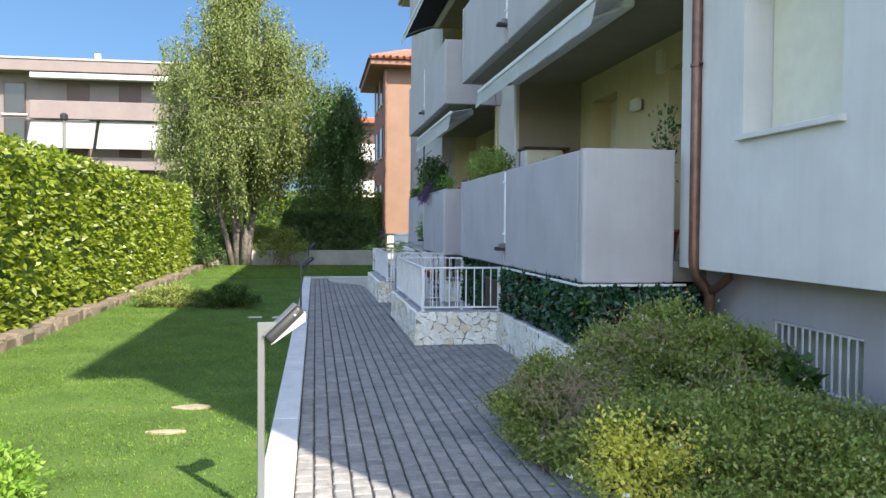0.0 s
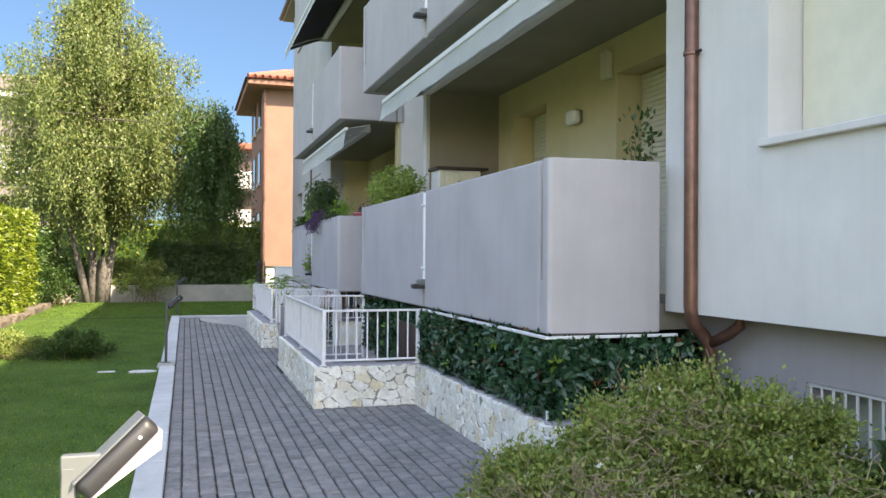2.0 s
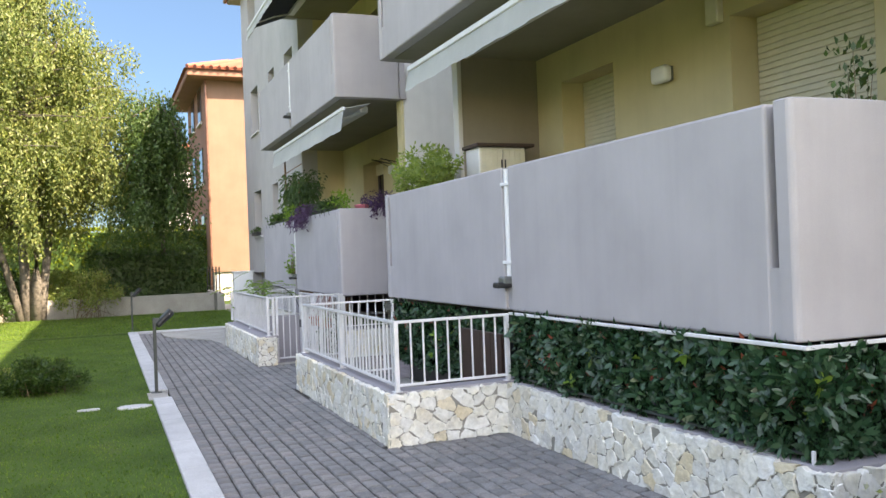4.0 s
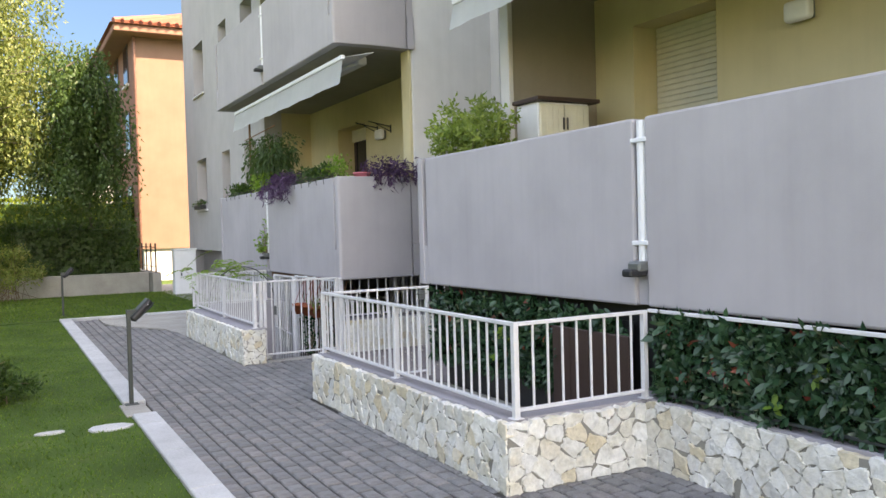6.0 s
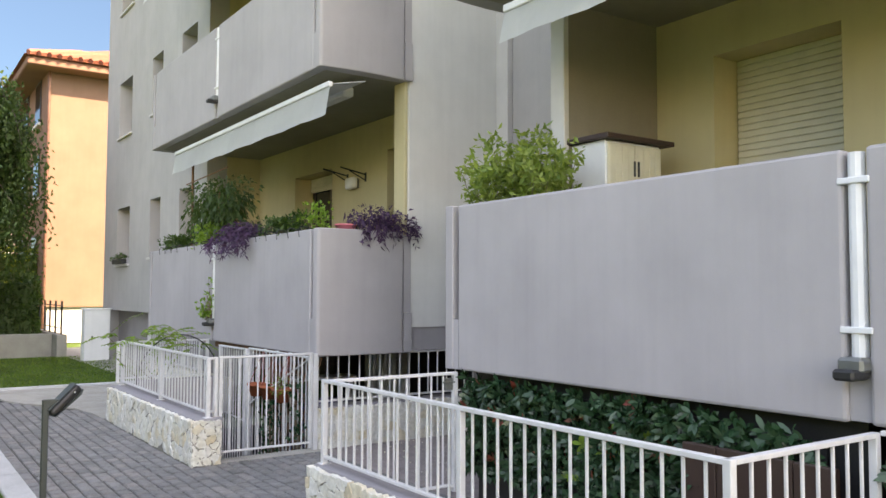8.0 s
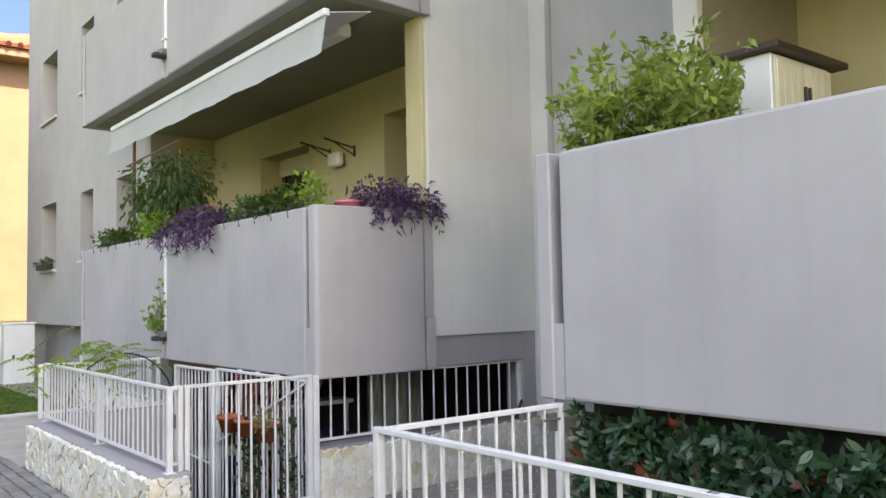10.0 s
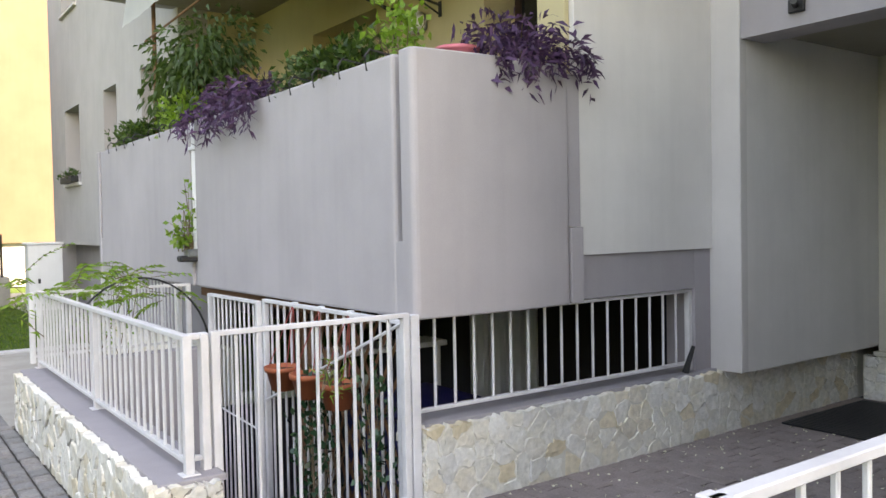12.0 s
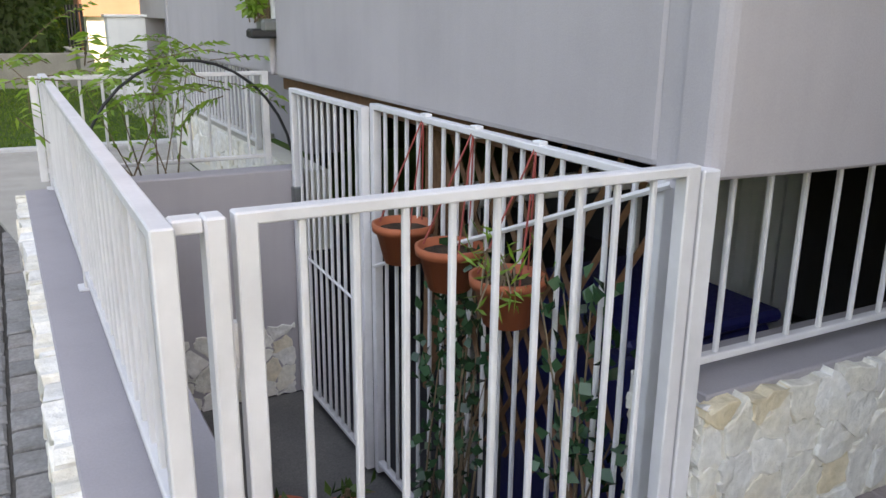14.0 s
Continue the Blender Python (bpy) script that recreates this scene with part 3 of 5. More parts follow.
# ---- balconies ----
def balcony(x, ya, yb, zb, near_end, far_end, gap, label, pipe_mat, h=1.25, slot_end=False):
    """A projecting balcony with a smooth parapet in panels, slots at its ends and a gap with a downpipe and a lamp."""
    b = thing("balcony", label, "balcony", "balconies of the building", at=(x, ya, zb))
    t = 0.14
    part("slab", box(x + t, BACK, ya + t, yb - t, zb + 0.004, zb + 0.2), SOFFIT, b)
    part("front_panel", box(x, x + t, ya + 0.178, gap - 0.055, zb, zb + h, 0.018, 2), TAUPE, b)
    part("front_panel", box(x, x + t, gap + 0.055, yb - 0.178, zb, zb + h, 0.018, 2), TAUPE, b)
    part("gap_web", box(x + 0.03, x + t - 0.01, gap - 0.054, gap + 0.054, zb + 0.01, zb + 0.3), TAUPE, b)
    for s, yy, xe in ((1, ya, near_end), (-1, yb, far_end)):
        n = 8
        xp = xe - 0.1 if slot_end and s > 0 else xe
        outline = [(x - 0.004, yy + s * 0.115), (x - 0.004, yy + s * 0.02), (x + 0.02, yy)]
        outline += [(x + 0.02 + (xp - x - 0.02) * i / n, yy - s * 0.03 * math.sin(math.pi * i / n)) for i in range(1, n)]
        outline += [(xp - 0.02, yy), (xp, yy + s * 0.03), (xp, yy + s * t), (x + t, yy + s * t), (x + t, yy + s * 0.115)]
        part("side_panel", prism(outline, zb, zb + h + 0.004, 0.008, 1), TAUPE, b)
        part("slot_base", box(x + 0.004, x + t, yy + s * 0.112, yy + s * 0.181, zb + 0.004, zb + 0.38), TAUPE, b)
        # near-black strip: the shade inside the slot is in its colour
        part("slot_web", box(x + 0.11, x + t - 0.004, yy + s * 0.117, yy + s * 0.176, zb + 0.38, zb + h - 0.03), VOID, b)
        if xp < xe:
            part("slot_base", box(xp + 0.003, xe, yy + 0.004, yy + t, zb + 0.004, zb + 0.43, 0.004), TAUPE, b)
            part("slot_web", box(xp + 0.003, xe - 0.004, yy + 0.025, yy + 0.066, zb + 0.434, zb + h - 0.03), TAUPE, b)
    pipe = part("downpipe", tube([(x + 0.035, gap, zb + 0.3), (x + 0.035, gap, zb + h - 0.02)], 0.038, 10), pipe_mat, b, "white downpipe in the parapet gap")
    for zz in (0.42, 1.1):
        part("clamp", box(x - 0.008, x + 0.06, gap - 0.075, gap + 0.075, zb + zz - 0.015, zb + zz + 0.015, 0.004), pipe_mat, pipe)
    lamp = part("lamp", box(x - 0.13, x + 0.02, gap - 0.05, gap + 0.05, zb + 0.2, zb + 0.25, 0.012), BLACKP, b, "small dark wall lamp")
    part("lamp_body", box(x - 0.07, x + 0.03, gap - 0.06, gap + 0.06, zb + 0.23, zb + 0.3, 0.015), GREYM, lamp)
    return b


NEAR_L = "grey rendered balcony parapet with slots and a downpipe"
for k in range(3):
    z = (1.01, 3.93, 6.9)[k]
    balcony(2.45, 7.28, 13.72, z, 3.36, 3.3, 10.475, NEAR_L, WHITEP)
    balcony(2.535, 16.11, 22.42, (0.94, 3.95, 6.93)[k], 3.68, 3.43, 19.28, NEAR_L, WHITEP, (1.315, 1.27, 1.27)[k], True)


def awning(ya, yb, x_wall, x_bar, z_wall, z_bar, drop, cloth, label):
    """A folding-arm awning: cassette, cloth, front bar, valance and arms."""
    a = thing("awning", label, "awning", "awnings below the balconies", at=(x_wall, ya, z_wall))
    part("cassette", box(x_wall - 0.02, x_wall + 0.12, ya + 0.5, yb - 0.4, z_wall - 0.06, z_wall + 0.06, 0.03, 3), WHITEP, a)
    bm = bmesh.new()
    q = [bm.verts.new(p) for p in ((x_wall, ya + 0.03, z_wall + 0.01), (x_wall, yb - 0.03, z_wall + 0.01), (x_bar, yb - 0.03, z_bar + 0.01), (x_bar, ya + 0.03, z_bar + 0.01), (x_wall, ya + 0.03, z_wall + 0.004), (x_wall, yb - 0.03, z_wall + 0.004), (x_bar, yb - 0.03, z_bar + 0.004), (x_bar, ya + 0.03, z_bar + 0.004))]
    for f in ((0, 1, 2, 3), (7, 6, 5, 4), (0, 3, 7, 4), (1, 5, 6, 2)):
        bm.faces.new([q[i] for i in f])
    part("cloth", bm, cloth, a)
    part("front_bar", box(x_bar - 0.04, x_bar + 0.015, ya, yb, z_bar - 0.03, z_bar + 0.03, 0.012, 2), WHITEP, a)
    bm = bmesh.new()
    n = int((yb - ya) / 0.1)
    rows_ = [[bm.verts.new((x_bar - 0.02 + 0.006 * math.sin(i * 1.9) * v - 0.05 * v, ya + (yb - ya) * i / n, z_bar - 0.025 - drop * v - (0.006 * math.sin(i * 0.7) if v == 1 else 0))) for i in range(n + 1)] for v in (0, 0.5, 1)]
    for r0, r1 in zip(rows_, rows_[1:]):
        for i in range(n):
            bm.faces.new((r0[i], r0[i + 1], r1[i + 1], r1[i]))
    bmesh.ops.solidify(bm, geom=list(bm.faces), thickness=0.003)
    part("valance", bm, AWNING, a, "white hanging valance")
    for yy in (ya + 0.6, yb - 0.5):
        part("arm", tube([(x_wall, yy, z_wall - 0.05), ((x_wall + x_bar) / 2, yy + 0.25 * (1 if yy < (ya + yb) / 2 else -1), (z_wall + z_bar) / 2 - 0.05), (x_bar + 0.02, yy, z_bar)], 0.015, 8), WHITEP, a)
    return a


awning(7.5, 13.2, 3.1, 2.65, 3.84, 3.72, 0.24, AWNING, "white awning rolled in, with its valance hanging")
awning(16.13, 21.5, 3.1, 2.68, 3.87, 3.78, 0.31, AWNING, "white awning rolled in, with its valance hanging")
awning(7.5, 13.42, 3.1, 2.76, 6.83, 6.76, 0.24, AWNING, "white awning rolled in, with its valance hanging")
awning(16.4, 22.0, 3.1, 2.3, 6.83, 6.5, 0.22, AWNDARK, "dark awning let out, with a white valance")

# ---- rails, gates ----
def bars_between(parent, p, q, z0, z1, step=0.105, r=0.009, posts=(True, True), plates=False):
    """A run of railing from p to q in plan: top and bottom rail, posts at its ends and upright bars."""
    p, q = Vector((*p, 0)), Vector((*q, 0))
    d = q - p
    n = max(2, round(d.length / step))
    ang = math.atan2(d.y, d.x)

    def beam(c, ln, w, h, zc):
        bm = box(-ln / 2, ln / 2, -w / 2, w / 2, -h / 2, h / 2, 0.003)
        bmesh.ops.transform(bm, matrix=Matrix.Translation((c.x, c.y, zc)) @ Matrix.Rotation(ang, 4, "Z"), verts=bm.verts)
        return bm

    mid = (p + q) / 2
    part("top_rail", beam(mid, d.length, 0.036, 0.022, z1 - 0.011), RAILP, parent)
    part("bottom_rail", beam(mid, d.length, 0.03, 0.02, z0 + 0.05), RAILP, parent)
    for i in range(1, n):
        c = p + d * i / n
        part("bar", beam(c, 0.014, 0.014, z1 - z0 - 0.075, (z0 + z1) / 2 + 0.015), RAILP, parent)
    for c, there in ((p, posts[0]), (q, posts[1])):
        if there:
            post = part("post", beam(c, 0.037, 0.037, z1 - z0 + 0.002, (z0 + z1) / 2 - 0.001), RAILP, parent)
            if plates:
                part("base_plate", beam(c, 0.075, 0.075, 0.006, z0 + 0.003), RAILP, post)


W1T, W2T, W3T = 0.43, 0.42, 0.42
rail = thing("railing", "white painted steel railing on the stone wall", "railing", "railings", at=(1.4, 10.36, W1T))
bars_between(rail, (1.36, 10.36), (1.36, 12.0), W1T, 1.0, plates=True)
bars_between(rail, (1.36, 12.0), (1.36, 13.58), W1T, 1.0, posts=(False, True), plates=True)
bars_between(rail, (1.38, 10.36), (2.36, 10.36), W1T, 1.0, posts=(False, True), plates=True)
bars_between(rail, (1.38, 13.58), (2.45, 13.58), 0.1, 0.995, posts=(False, True))
rail2 = thing("railing", "white painted steel railing on the stone wall", "railing", "railings", at=(1.4, 16.0, W2T))
bars_between(rail2, (1.4, 16.07), (1.4, 17.6), W2T, 0.98, plates=True)
bars_between(rail2, (1.4, 17.6), (1.4, 19.3), W2T, 0.98, posts=(False, True), plates=True)
bars_between(rail2, (1.36, 19.36), (2.5, 19.36), 0.45, 0.965)
rail3 = thing("railing", "white painted steel railing behind the planter", "railing", "railings", at=(2.6, 19.9, 0.4))
bars_between(rail3, (2.6, 19.9), (2.6, 22.6), 0.45, 0.965)
gate = thing("gate", "closed white steel garden gate with upright bars", "gate", at=(2.05, 16.12, 0))
bars_between(gate, (1.535, 16.12), (2.47, 16.12), 0.03, 0.98, 0.098)
part("gate_post", box(1.468, 1.502, 16.09, 16.14, 0.3, 0.979, 0.004), RAILP, gate)
part("gate_post", box(2.495, 2.545, 16.1, 16.15, 0.0, 0.968, 0.004), RAILP, gate)
part("return_rail", box(1.419, 1.467, 16.095, 16.135, 0.955, 0.979, 0.003), RAILP, rail2)
part("return_rail", box(1.419, 1.467, 16.1, 16.13, W2T + 0.04, W2T + 0.06, 0.003), RAILP, rail2)
grille = thing("cellar_grille", "white steel grille before the dark cellar opening", "grille", at=(2.7, 16.3, W3T))
bars_between(grille, (2.58, 16.21), (4.72, 16.21), W3T, 0.95, 0.125)
inner = thing("inner_grille", "white steel grille below the balcony", "grille", at=(2.55, 16.3, 0))
bars_between(inner, (2.53, 16.25), (2.53, 17.9), -0.72, 0.93, 0.095)
part("brace", tube([(2.505, 16.2, 0.92), (2.505, 17.88, 0.26)], 0.009, 6), RAILP, inner)
inner_gate = thing("inner_gate", "white steel cellar gate with a diagonal brace", "gate", at=(2.5, 17.8, 0))
bars_between(inner_gate, (2.5, 17.95), (2.5, 18.85), -0.72, 0.915, 0.085)
part("brace", tube([(2.48, 17.97, 0.06), (2.48, 18.83, 0.1)], 0.007, 6), RAILP, inner_gate)

hr = thing("hedge_rail", "white steel rail round the top of the hedge", "railing", at=(2.37, 10.3, W1T))
part("top_rail", box(2.37, 2.398, 7.19, 10.34, 0.988, 1.009, 0.003), RAILP, hr)
part("return_rail", box(2.37, 3.42, 7.16, 7.186, 0.988, 1.009, 0.003), RAILP, hr)
part("post", box(2.372, 2.39, 7.14, 7.158, W1T, 0.5, 0.003), RAILP, hr)
part("bottom_rail", box(2.385, 2.4, 7.22, 10.3, 0.462, 0.478, 0.003), DARKM, hr, "dark green lower bar")
latch = part("latch", box(2.36, 2.43, 13.57, 13.59, 0.86, 0.95, 0.004), GREYM, rail, "small grey gate latch")
part("latch_bolt", tube([(2.33, 13.565, 0.92), (2.44, 13.565, 0.92)], 0.007, 6), GREYM, latch)

hinge_y = 16.14
for zz in (0.25, 0.75):
    part("hinge", tube([(1.512, hinge_y, zz - 0.04), (1.512, hinge_y, zz + 0.04)], 0.011, 8), RAILP, gate)
part("lock_box", box(2.47, 2.53, 18.8, 18.86, 0.28, 0.42, 0.005), GREYM, inner_gate, "grey steel lock box")
br_ = thing("broom_head", "dark broom head leaning at the grille end", "broom", at=(4.7, 16.16, W3T))
part("brush", tube([(4.62, 16.16, W3T), (4.65, 16.15, W3T + 0.09), (4.68, 16.14, W3T + 0.17)], 0.022, 8, 0.012), BLACKP, br_)

# ---- low walls (cores and caps; their stones come last) ----
solid("stone_wall_core", prism([(1.27, 10.32), (2.33, 10.32), (2.33, 7.0), (3.7, 7.0), (3.7, 7.16), (2.5, 7.16), (2.5, 10.5), (1.45, 10.5), (1.45, 13.65), (1.27, 13.65)], -0.2, W1T - 0.03), CREVICE, "mortar bed of the rubble stone wall", "wall")
solid("stone_wall_cap", prism([(1.304, 10.354), (2.364, 10.354), (2.364, 7.034), (3.7, 7.034), (3.7, 7.2), (2.56, 7.2), (2.56, 10.52), (1.5, 10.52), (1.5, 13.62), (1.304, 13.62)], W1T - 0.03, W1T, 0.004, 1), CAPM, "smooth grey cement top of the stone wall", "wall cap")
solid("stone_wall_core_far", box(1.23, 1.5, 15.97, 19.3, -0.85, W2T - 0.03), CREVICE, "mortar bed of the rubble stone wall", "wall")
solid("stone_wall_cap_far", box(1.264, 1.53, 16.003, 19.31, W2T - 0.03, W2T, 0.004), CAPM, "smooth grey cement top of the stone wall", "wall cap")
solid("stone_wall_core_cellar", box(2.56, 7.0, 16.09, 16.34, -0.85, W3T - 0.03), MORTAR, "mortar bed of the rubble stone wall", "wall")
solid("stone_wall_cap_cellar", box(2.6, 5.0, 16.123, 16.36, W3T - 0.03, W3T, 0.004), CAPM, "smooth grey cement top of the stone wall", "wall cap")
solid("terrace_floor", box(1.45, 2.6, 10.5, 13.55, -0.2, 0.02), CONCRETE, "pale concrete floor behind the railing", "floor")
for i in range(3):
    solid("stair_step", box(1.502, 2.6, 16.2 + 0.28 * i, 16.48 + 0.28 * i, -0.75, -0.19 * (i + 1), 0.006), FLOORD, "grey cement step going down behind the gate", "step")
solid("threshold", box(1.5, 2.62, 16.0, 16.2, -0.8, 0.004), CONCRETE, "concrete threshold below the gate", "threshold")
solid("courtyard_floor", box(1.5, 2.6, 16.2, 18.9, -0.95, -0.75), FLOORD, "grey concrete floor behind the gate", "floor")
solid("planter_wall", box(1.502, 2.56, 18.9, 19.05, -0.75, 0.5, 0.006), DARKG, "grey rendered cross wall of the planter", "wall")
solid("planter_soil", box(1.502, 2.5, 19.05, 19.33, 0.0, 0.42), SOIL, "soil of the planter", "soil")
solid("planter_back_wall", box(2.6, 2.75, 19.06, 22.7, 0, 0.45), MORTAR, "low pale stone wall behind the planter", "wall")
# black sheet put in for the deep shade below the balcony
solid("shade_sheet", box(2.62, 2.72, 10.52, 13.5, 0.02, 1.0), BLACKP, "black sheet standing in for the shade below the balcony", "wall")
part_panel = thing("brown_panel", "dark brown panel below the balcony", "panel", at=(2.55, 10.9, 0.0))
for i in range(4):
    part("board", box(2.4, 2.44, 10.56 + i * 0.215, 10.56 + i * 0.215 + 0.209, 0.02, 0.8, 0.004), BROWNP, part_panel)

# ---- downpipe of the near bay ----
pipe = thing("downpipe", "brown copper downpipe on the pale wall", "downpipe", at=(3.4, 7.05, 0))
part("pipe", tube([(3.40, 6.98, EAVE), (3.40, 6.98, 1.22), (3.42, 6.98, 1.1), (3.5, 6.98, 1.02), (3.56, 6.98, 0.94), (3.56, 6.98, 0.3)], 0.048, 14), COPPER, pipe, smooth=True)
part("branch", tube([(3.6, 6.7, 1.2), (3.6, 6.7, 1.1), (3.58, 6.8, 1.03), (3.56, 6.95, 0.96)], 0.04, 12), COPPER, pipe, smooth=True)
for z in (3.0, 5.2, 7.4):
    part("clamp", lathe([(0.054, -0.015), (0.058, -0.01), (0.058, 0.01), (0.054, 0.015)], (3.40, 6.98, z), 14), COPPER, pipe)
    part("clamp_bolt", tube([(3.40, 6.92, z), (3.40, 6.87, z)], 0.012, 6), BLACKP, pipe)

# ---- cellar window of the near bay ----
cw = thing("cellar_window", "barred cellar window in the basement wall", "window", at=(BASEX, 5.5, 0.3))
part("pane", box(BASEX + 0.2, BASEX + 0.22, 5.1, 6.25, 0.3, 0.78), CELLPANE, cw)
part("frame_top", box(BASEX + 0.02, BASEX + 0.035, 5.1, 6.25, 0.755, 0.775), RAILP, cw)
part("frame_bottom", box(BASEX + 0.02, BASEX + 0.035, 5.1, 6.25, 0.305, 0.325), RAILP, cw)
for i in range(13):
    yy = 5.11 + i * 0.0935
    part("bar", box(BASEX + 0.021, BASEX + 0.034, yy, yy + 0.012, 0.326, 0.754), RAILP, cw)


# ---- garden lamps ----
def garden_lamp(x, y, h, post_mat, label, wedge=0.045):
    l = thing("garden_lamp", label, "lamp", "garden lamps along the kerb", at=(x, y, 0))
    part("base_plate", box(x - 0.06, x + 0.06, y - 0.06, y + 0.06, 0.0, 0.02, 0.004), post_mat, l)
    part("post", box(x - 0.019, x + 0.019, y - 0.019, y + 0.019, 0.02, h, 0.004), post_mat, l)
    part("bracket", box(x - 0.02, x + 0.11, y - 0.018, y + 0.018, h - 0.05, h + 0.03, 0.004), post_mat, l)
    m = pose(x + 0.115, y + 0.02, h + 0.015, 0, -43, 14) @ Matrix.Scale(0.8, 4)
    bm = box(-0.155, 0.155, -0.06, 0.06, -0.038, 0.042, 0.03, 3)
    bmesh.ops.transform(bm, matrix=m, verts=bm.verts)
    head = part("head", bm, BLACKP, l, "dark tilted lamp head", smooth=True)
    bm = bmesh.new()
    for yy in (-0.07, 0.07):
        for px, pz in ((-0.15, -0.026), (0.155, -0.026), (0.11, -0.026 - wedge), (-0.02, -0.026 - wedge * 0.5)):
            bm.verts.new((px, yy, pz))
    bm.verts.ensure_lookup_table()
    for f in ((0, 1, 2, 3), (7, 6, 5, 4), (0, 4, 5, 1), (1, 5, 6, 2), (2, 6, 7, 3), (3, 7, 4, 0)):
        bm.faces.new([bm.verts[i] for i in f])
    bmesh.ops.recalc_face_normals(bm, faces=bm.faces)
    bmesh.ops.transform(bm, matrix=m, verts=bm.verts)
    part("diffuser", bm, WALLG if wedge > 0.03 else DARKM, head, "pale wedge-shaped underside")
    bm = box(-0.15, 0.15, -0.05, 0.05, 0.0425, 0.05, 0.003)
    bmesh.ops.transform(bm, matrix=m, verts=bm.verts)
    part("cover_strip", bm, post_mat, head, "pale metal edge strip")
    for sx in (0.09,):
        bm = box(sx - 0.006, sx + 0.006, -0.062, -0.054, 0.0, 0.012, 0.002)
        bmesh.ops.transform(bm, matrix=m, verts=bm.verts)
        part("screw", bm, WHITEP, head)
    return l


garden_lamp(-0.28, 4.35, 1.0, GREYM, "grey steel garden lamp with a tilted flat head")
garden_lamp(-0.25, 14.38, 0.86, DARKM, "dark green steel garden lamp with a tilted head", 0.02)
garden_lamp(-0.2, 24.2, 0.86, DARKM, "dark green steel garden lamp with a tilted head", 0.02)

# ---- loose things on the balconies ----
cab = thing("balcony_cabinet", "white balcony cabinet with grooved doors and a brown wooden top", "cabinet", at=(3.65, 13.05, 1.21))
part("body", box(3.36, 3.98, 12.88, 13.25, 1.214, 2.77, 0.008), WHITEP, cab)
for i in range(2):
    x0 = 3.37 + i * 0.305
    bm = box(x0, x0 + 0.295, 12.862, 12.878, 1.3, 2.75, 0.003)
    for j in range(4):
        add_box(bm, x0 + 0.012 + j * 0.07, x0 + 0.072 + j * 0.07, 12.856, 12.864, 1.32, 2.73, 0.003)
    door = part("door", bm, SHUTTER, cab, "cream grooved door")
    part("handle", box(x0 + (0.27 if i == 0 else 0.01), x0 + (0.285 if i == 0 else 0.025), 12.838, 12.856, 2.5, 2.62, 0.004), BLACKP, door)
part("top", box(3.31, 4.08, 12.81, 13.255, 2.773, 2.812, 0.006), BROWNP, cab)


def wall_lamp(y, z):
    l = thing("wall_lamp", "round white lamp on the cream balcony wall", "lamp", "balcony wall lamps", at=(BACK, y, z))
    part("base", box(BACK - 0.03, BACK, y - 0.1, y + 0.1, z - 0.07, z + 0.07, 0.01), GREYM, l)
    part("globe", box(BACK - 0.13, BACK - 0.03, y - 0.12, y + 0.12, z - 0.085, z + 0.085, 0.04, 3), WHITEP, l, smooth=True)


wall_lamp(10.68, 3.2)
wall_lamp(18.74, 3.14)
mb = thing("meter_box", "small grey box high on the balcony wall", "box", at=(BACK, 9.95, 3.62))
part("body", box(BACK - 0.08, BACK, 9.87, 10.03, 3.5, 3.8, 0.01), SHUTTER, mb)
for y, z in ((18.98, 3.28), (18.45, 3.24)):
    br = thing("drying_bracket", "dark folding bracket on the balcony wall", "bracket", "wall brackets", at=(BACK, y, z))
    part("plate", box(BACK - 0.012, BACK, y - 0.02, y + 0.02, z - 0.1, z + 0.03, 0.003), BLACKP, br)
    part("arm", tube([(BACK - 0.01, y, z), (BACK - 0.4, y, z + 0.07)], 0.011, 6), BLACKP, br)
    part("stay", tube([(BACK - 0.01, y, z - 0.08), (BACK - 0.26, y, z + 0.035)], 0.008, 6), BLACKP, br)
pl = thing("passage_lamp", "small black lamp on the passage beam", "lamp", at=(4.9, 15.6, 2.6))
part("plate", box(4.88, 4.908, 15.5, 15.6, 2.61, 2.69, 0.005), BLACKP, pl)
part("head", tube([(4.88, 15.55, 2.65), (4.78, 15.5, 2.65)], 0.02, 8), BLACKP, pl)
mat_ = thing("doormat", "dark ribbed doormat on the passage paving", "doormat", at=(5.8, 15.3, 0))
part("pad", box(5.4, 6.5, 14.7, 15.98, 0.003, 0.016, 0.004), BLACKP, mat_)
for i in range(26):
    part("rib", box(5.42 + i * 0.04, 5.44 + i * 0.04, 14.72, 15.96, 0.0165, 0.021), BLACKP, mat_)

# ---- plants ----
def cloud(name, V, material, parent, label=""):
    return link_mesh(name, quads_mesh(name, V), material, parent, label)


def rough_sheet(us, vs, fn):
    """Points of a grid sheet pushed by fn(u, v) -> (x, y, z)."""
    bm = bmesh.new()
    g = [[bm.verts.new(fn(u, v)) for v in vs] for u in us]
    for a, b in zip(g, g[1:]):
        for j in range(len(vs) - 1):
            bm.faces.new((a[j], b[j], b[j + 1], a[j + 1]))
    return bm


def field(P, scale, seed=0.0):
    return np.array([noise.noise(Vector((p[0] * scale + seed, p[1] * scale, p[2] * scale))) for p in P])


